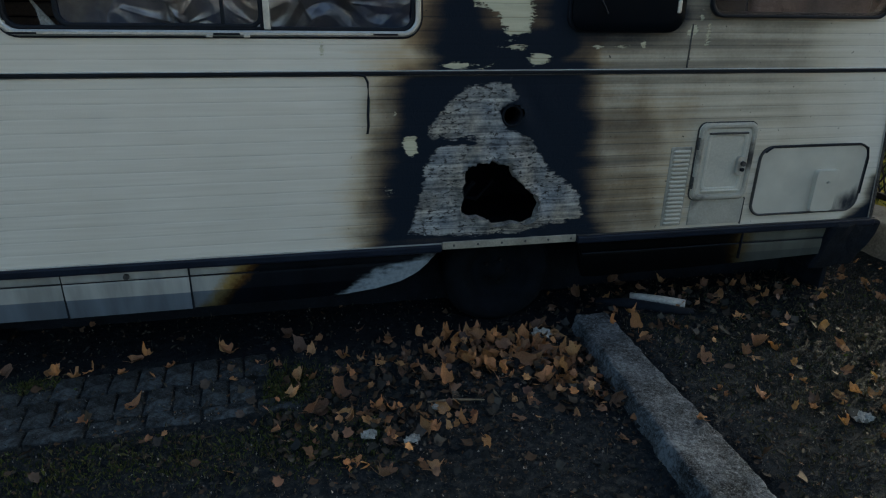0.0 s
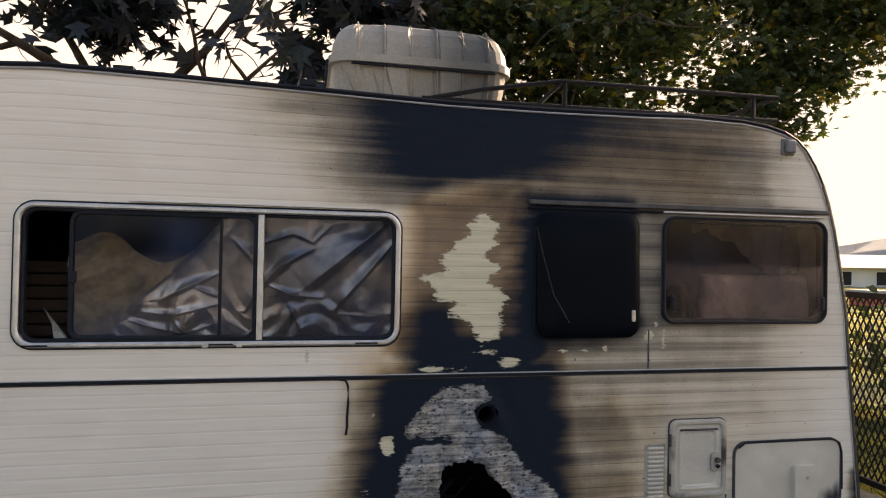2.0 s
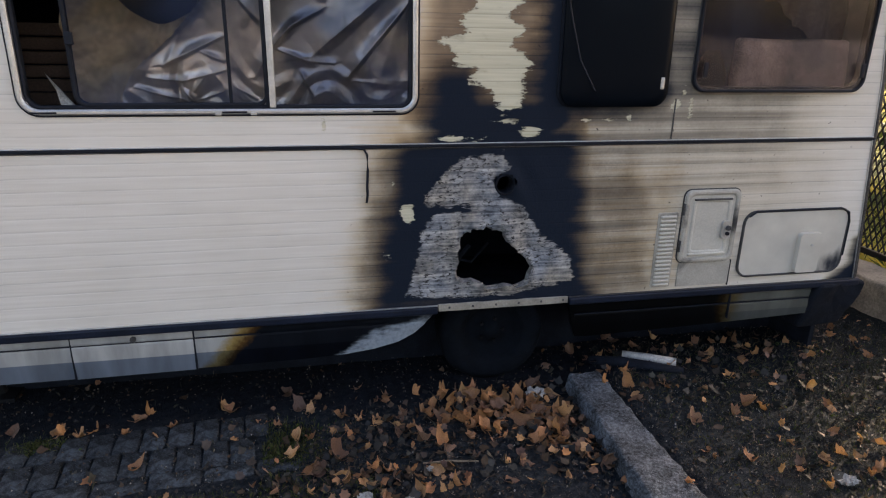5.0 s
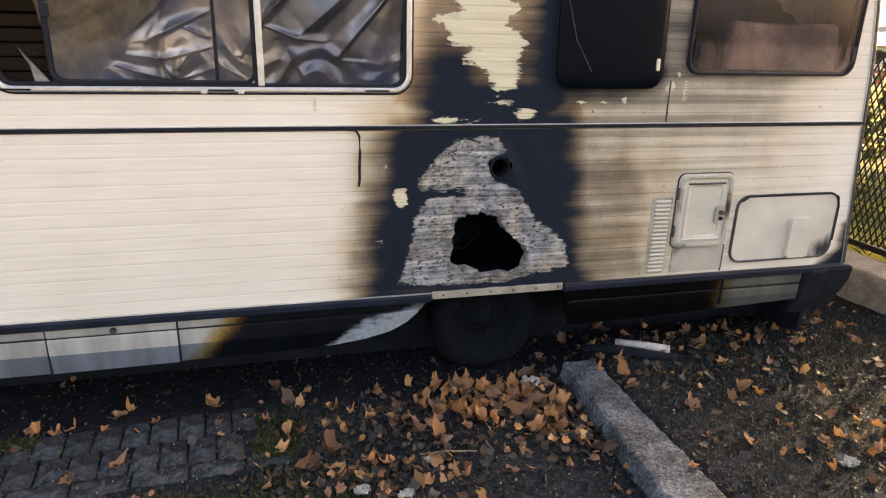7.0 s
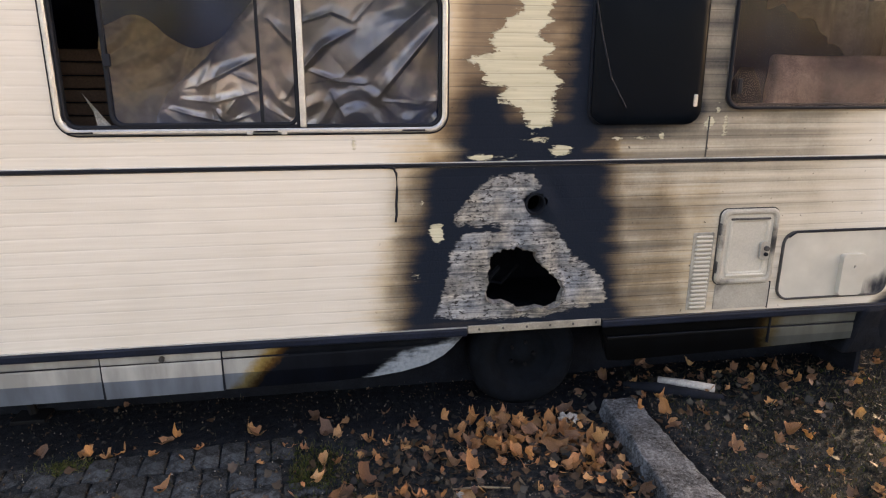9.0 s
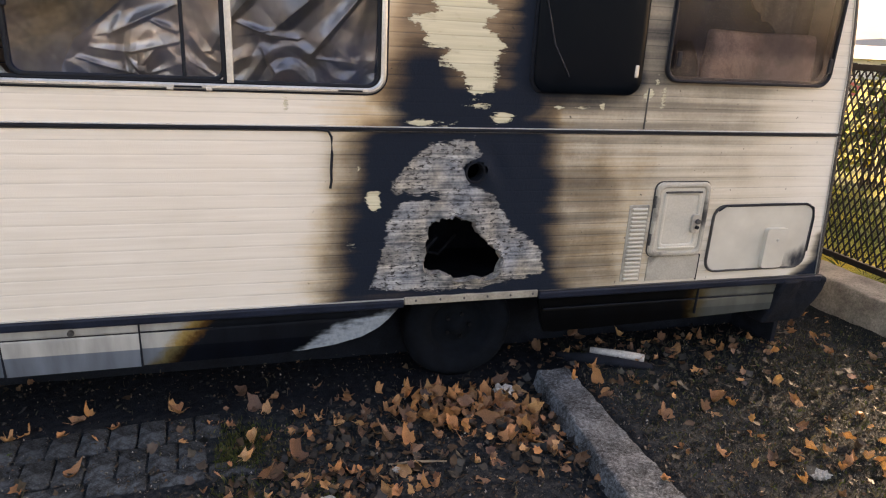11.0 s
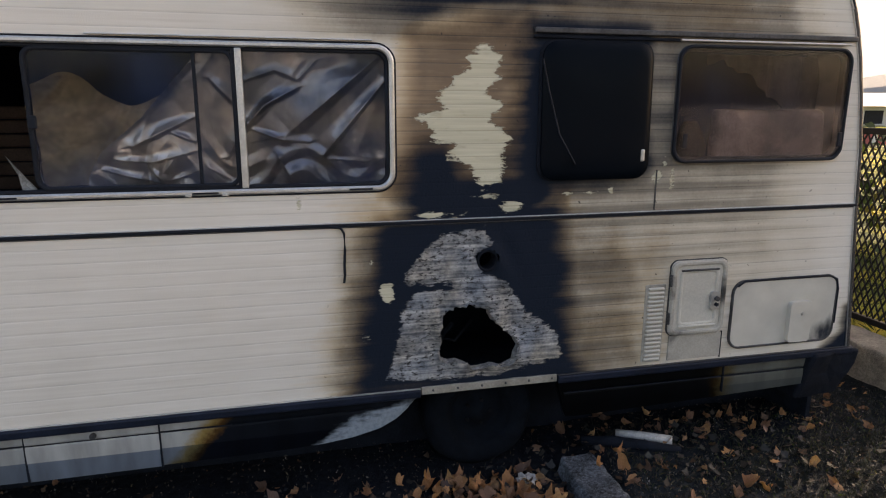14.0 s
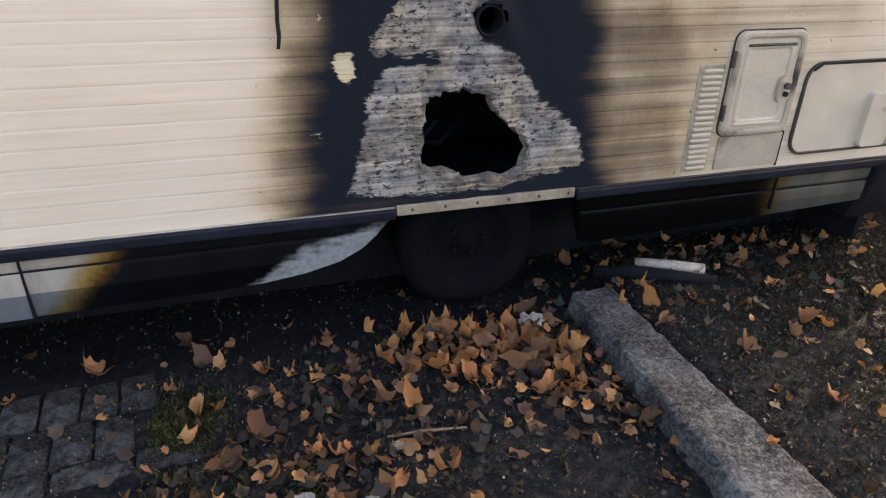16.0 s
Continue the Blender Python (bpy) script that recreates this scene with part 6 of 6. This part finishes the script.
# drift against the kerb and in front of the wheel
for cx, cy, sx, sy, n, lo, hi in ((0.02, -0.20, 0.16, 0.10, 52, 0.09, 0.15), (0.42, -0.32, 0.13, 0.16, 50, 0.09, 0.15), (0.20, -0.12, 0.24, 0.09, 26, 0.07, 0.12), (-0.55, -0.62, 0.20, 0.14, 34, 0.06, 0.12), (-0.35, -0.15, 0.25, 0.13, 18, 0.07, 0.11),
                                  (0.1, -0.62, 0.40, 0.14, 12, 0.06, 0.10), (0.9, 0.12, 0.18, 0.15, 12, 0.06, 0.10), (1.7, 0.12, 0.5, 0.16, 34, 0.07, 0.12), (2.6, -0.05, 0.3, 0.25, 16, 0.08, 0.13), (1.45, -0.45, 0.35, 0.25, 12, 0.06, 0.11), (1.6, -0.95, 0.28, 0.16, 26, 0.06, 0.10), (-1.9, -0.02, 0.25, 0.07, 5, 0.07, 0.11)):
    for _ in range(n):
        x, y = rng.normal(cx, sx), rng.normal(cy, sy)
        if 0.50 < x < 0.82 and y < 0.02 and rng.random() < 0.93:
            x = 0.46 - 0.1 * rng.random() if x < 0.68 else 0.88
        x = min(x, 2.85)
        lay_leaf(x, y, 0.68 * rng.uniform(lo, hi), rng, rng.uniform(0.0, 0.035 if n > 24 else 0.006), 46 if n > 24 else 24)
# single leaves lying apart
for x, y, s in ((-1.476, -0.34, 0.10), (-1.88, -0.03, 0.10), (-1.78, -0.04, 0.10), (-1.55, 0.04, 0.10), (-1.50, 0.09, 0.08), (-1.16, 0.075, 0.11), (-1.12, 0.05, 0.11), (-0.955, -0.08, 0.07), (-0.90, -0.09, 0.075), (-0.78, 0.0, 0.12), (-0.74, -0.03, 0.09), (-0.59, -0.09, 0.10), (-0.80, -0.26, 0.09), (-0.74, -0.25, 0.08), (-0.466, -0.513, 0.12), (-0.73, -0.51, 0.11), (-0.62, -0.42, 0.13), (-0.08, -0.02, 0.12), (0.77, 0.33, 0.10), (0.48, -0.62, 0.10), (0.19, -0.62, 0.09), (1.366, -0.423, 0.11), (1.04, -0.50, 0.12), (1.457, -0.43, 0.11), (0.93, 0.02, 0.09), (0.97, -0.72, 0.08), (-0.85, 0.14, 0.10), (-0.5, 0.16, 0.07), (0.74, -0.95, 0.06)):
    lay_leaf(x, y, 0.8 * s, rng, 0.0, 16)

# ---- litter, grass, small things ----
def litter(name, label, n, pick, size, mat, seed, blades=False):
    rng = np.random.default_rng(seed)
    xy = np.array([pick(rng) for _ in range(n)])
    z = ground_height(xy[:, 0], xy[:, 1])
    k = 3 if blades else 4
    verts, faces = [], []
    for i in range(n):
        s = rng.uniform(*size)
        a = rng.uniform(0, 2 * math.pi)
        c, d = math.cos(a), math.sin(a)
        x, y, zz = xy[i, 0], xy[i, 1], z[i]
        if blades:
            w = 0.0022
            lean = rng.normal(0, 0.6, 2) * s
            verts += [(x - c * w, y - d * w, zz - 0.008), (x + c * w, y + d * w, zz - 0.008), (x + lean[0] * 0.4 + c * w * 0.8, y + lean[1] * 0.4 + d * w, zz + s * 0.6), (x + lean[0], y + lean[1], zz + s)]
            b = 4 * i
            faces += [(b, b + 1, b + 2), (b, b + 2, b + 3)]
        else:
            w, up = s * rng.uniform(0.25, 0.9), rng.uniform(0.0, 0.5) * s
            verts += [(x - c * s, y - d * s, zz + 0.002), (x + d * w, y - c * w, zz + up), (x + c * s, y + d * s, zz + 0.004), (x - d * w, y + c * w, zz + 0.010)]
            b = 4 * i
            faces += [(b, b + 1, b + 2), (b, b + 2, b + 3)]
    ob = new(name, mesh_of(name, verts, faces, mat))
    tagged(ob, label, name.replace("_", " "), kind="stuff")


def near_soil(rng):
    while True:
        x, y = rng.uniform(-2.6, 2.9), rng.uniform(-1.9, 0.5)
        if 0.62 < x < 0.81 and y < 0:
            continue
        if x < -0.85 and -0.55 < y < -0.1 and rng.random() < 0.45:
            continue
        if y > -0.12 and rng.random() < 0.72:
            continue
        return x, y


litter("leaf_litter", "crumbled leaves and charred scraps over the soil", 15000, near_soil, (0.003, 0.012), LITTER, 5)


def in_drift(rng):
    if rng.random() < 0.35:
        return near_soil(rng)
    cx, cy, sx, sy = ((0.0, -0.25, 0.28, 0.14), (0.42, -0.35, 0.14, 0.2), (-0.5, -0.6, 0.26, 0.16), (1.6, 0.0, 0.5, 0.25))[int(rng.integers(0, 4))]
    x, y = rng.normal(cx, sx), rng.normal(cy, sy)
    return (0.55 - 0.1 * rng.random() if 0.58 < x < 0.83 and y < 0 else x), y


spots = np.array([in_drift(rng) for _ in range(1500)])
spots = np.column_stack([spots, ground_height(spots[:, 0], spots[:, 1]) + rng.uniform(0.002, 0.018, len(spots))])
torn = scatter_leaves("torn_leaves", spots, rng.uniform(0.02, 0.055, len(spots)), 0.0, LITTER, None, 31, 3, 0.62)
tagged(torn, "small broken brown leaves lying on the soil", "torn leaves", kind="stuff")
SMALL_LEAF = leaf_material("small_leaf_skin", [(0.44, 0.19, 0.072), (0.20, 0.092, 0.055), (0.60, 0.31, 0.13), (0.13, 0.070, 0.052), (0.30, 0.16, 0.095), (0.07, 0.055, 0.05), (0.05, 0.045, 0.045)], 0.10)
spots = np.array([in_drift(rng) for _ in range(260)])
spots = np.column_stack([spots, ground_height(spots[:, 0], spots[:, 1]) + rng.uniform(0.006, 0.03, len(spots))])
bits = scatter_leaves("small_leaves", spots, rng.uniform(0.022, 0.048, len(spots)), 0.25, SMALL_LEAF, None, 37, 5, 0.72)
tagged(bits, "small curled orange leaves mixed into the drift", "small leaves", kind="stuff")


def grassy(rng):
    while True:
        pick = rng.random()
        if pick < 0.55:
            x, y = rng.uniform(-2.4, -0.45), rng.normal(-0.70, 0.10)
        elif pick < 0.70:
            x, y = rng.normal(-0.86, 0.10), rng.normal(-0.30, 0.10)
        elif pick < 0.76:
            x, y = rng.normal(-1.93, 0.05), rng.normal(-0.10, 0.03)
        else:
            x, y = rng.uniform(0.9, 2.9), rng.uniform(-1.5, 0.2)
        if x < -0.95 and -0.54 < y < -0.16:
            continue
        return x, y


litter("grass_tufts", "short worn grass between pavers and soil", 9000, grassy, (0.006, 0.020), GRASS, 8, True)
STRAW = leaf_material("dry_straw", [(0.022, 0.029, 0.022), (0.040, 0.042, 0.030), (0.015, 0.020, 0.017), (0.13, 0.115, 0.075), (0.030, 0.032, 0.024), (0.018, 0.024, 0.018)], 0.1)


def on_bed(rng):
    if rng.random() < 0.7:
        return rng.uniform(0.86, 2.95), rng.uniform(-1.7, 0.35)
    return near_soil(rng)


litter("dry_straw", "flattened dry straw and moss on the soil", 9000, on_bed, (0.010, 0.03), STRAW, 18, True)
ASH = leaf_material("pale_ash_chip", [(0.10, 0.105, 0.11), (0.22, 0.21, 0.20), (0.16, 0.14, 0.11), (0.34, 0.32, 0.29), (0.12, 0.12, 0.125)], 0.02)
litter("ash_chips", "pale ash flakes and grit scattered on the soil", 5200, near_soil, (0.0016, 0.0055), ASH, 23)
litter("bank_grass", "grass on the bank behind the fence", 5000, lambda r: (r.uniform(3.3, 5.5), r.uniform(-1.0, 5.0)), (0.03, 0.09), GRASS, 9, True)

tube_thing = thing("cardboard_tube", "scuffed white tube lying beside the kerb", "tube")
part("tube", tube([(0.985, 0.135, 0.074), (1.11, 0.072, 0.076), (1.24, 0.002, 0.074)], 0.026, 12, None, (0.026, 0.027, 0.025)), TUBE_WHITE, tube_thing, smooth=True)
tagged(part("charred_pole", tube([(0.80, 0.16, 0.050), (0.95, 0.075, 0.062), (1.09, 0.005, 0.060), (1.25, -0.065, 0.056)], 0.03, 10, None, (0.022, 0.034, 0.030, 0.020)), CHAR, smooth=True), "charred round pole end lying beside the white tube", "pole")
tagged(part("twig", tube([(-0.27, -0.53, 0.012), (-0.16, -0.545, 0.02), (-0.03, -0.56, 0.014)], 0.005, 6, None, (0.0035, 0.005, 0.003)), TWIG), "thin pale twig on black soil", "twig")


def scrap(x, y, s, seed, label, lift=0.012):
    rng = np.random.default_rng(seed)
    bm = bmesh.new()
    n = 7
    vs = [[bm.verts.new((x + s * (i / (n - 1) - 0.5) * 1.5, y + s * (j / (n - 1) - 0.5), float(ground_height(x, y)) + lift + s * 0.35 * rng.random() * (0.4 + math.sin(i + j * 2)))) for j in range(n)] for i in range(n)]
    for i in range(n - 1):
        for j in range(n - 1):
            if (i, j) not in ((0, 0), (n - 2, 0), (0, n - 2)):
                bm.faces.new((vs[i][j], vs[i + 1][j], vs[i + 1][j + 1], vs[i][j + 1]))
    bmesh.ops.delete(bm, geom=[v for v in bm.verts if not v.link_faces], context="VERTS")
    g = bmesh.ops.extrude_face_region(bm, geom=bm.faces[:])
    bmesh.ops.translate(bm, verts=[e for e in g["geom"] if isinstance(e, bmesh.types.BMVert)], vec=(0, 0, 0.003))
    tagged(part("paper_scrap", bm, PAPER), label, "paper scrap", "paper scraps")


scrap(0.39, -0.10, 0.065, 1, "crumpled dirty white paper among the leaves", 0.03)
scrap(-0.535, -0.705, 0.042, 2, "crumpled dirty white paper among the leaves")
scrap(-0.376, -0.765, 0.042, 3, "white printed paper scrap on the soil")
scrap(-0.24, -0.58, 0.03, 4, "small white paper scrap on the soil")
scrap(1.42, -1.02, 0.055, 5, "white paper scrap on dry earth")

# ---- pavers ----
pavement = thing("pavement", "old dark brick pavers sunk in the soil", "pavement", kind="structure")


def paver_mesh(w, d, seed):
    bm = stone(-w / 2, w / 2, -d / 2, d / 2, -0.05, 0.0, 0.04, 0.0030, seed, 0.009)
    me = bpy.data.meshes.new("paver")
    bm.to_mesh(me)
    bm.free()
    me.materials.append(PAVER)
    me.polygons.foreach_set("use_smooth", [True] * len(me.polygons))
    return me


HEADERS = [paver_mesh(0.103, 0.172, 60 + i) for i in range(4)]
STRETCHERS = [paver_mesh(0.205, 0.094, 70 + i) for i in range(4)]


def lay_paver(me, x, y):
    ob = new("paver", me)
    ob.parent = pavement
    ob.matrix_basis = pose(x, y, rng.normal(0.006, 0.003), rng.normal(0, 1.2), rng.normal(0, 1.2), 3.5 + rng.normal(0, 1.2))


for i in range(16):
    x = -2.72 + i * 0.112
    t = 0.061 * (x + 1.85)
    lay_paver(HEADERS[i % 4], x, -0.325 + t)
    if x < -1.02:
        lay_paver(HEADERS[(i + 2) % 4], x + 0.05, -0.140 + t)
for i in range(10):
    x = -2.80 + i * 0.215
    lay_paver(STRETCHERS[i % 4], x, -0.466 + 0.061 * (x + 1.85))
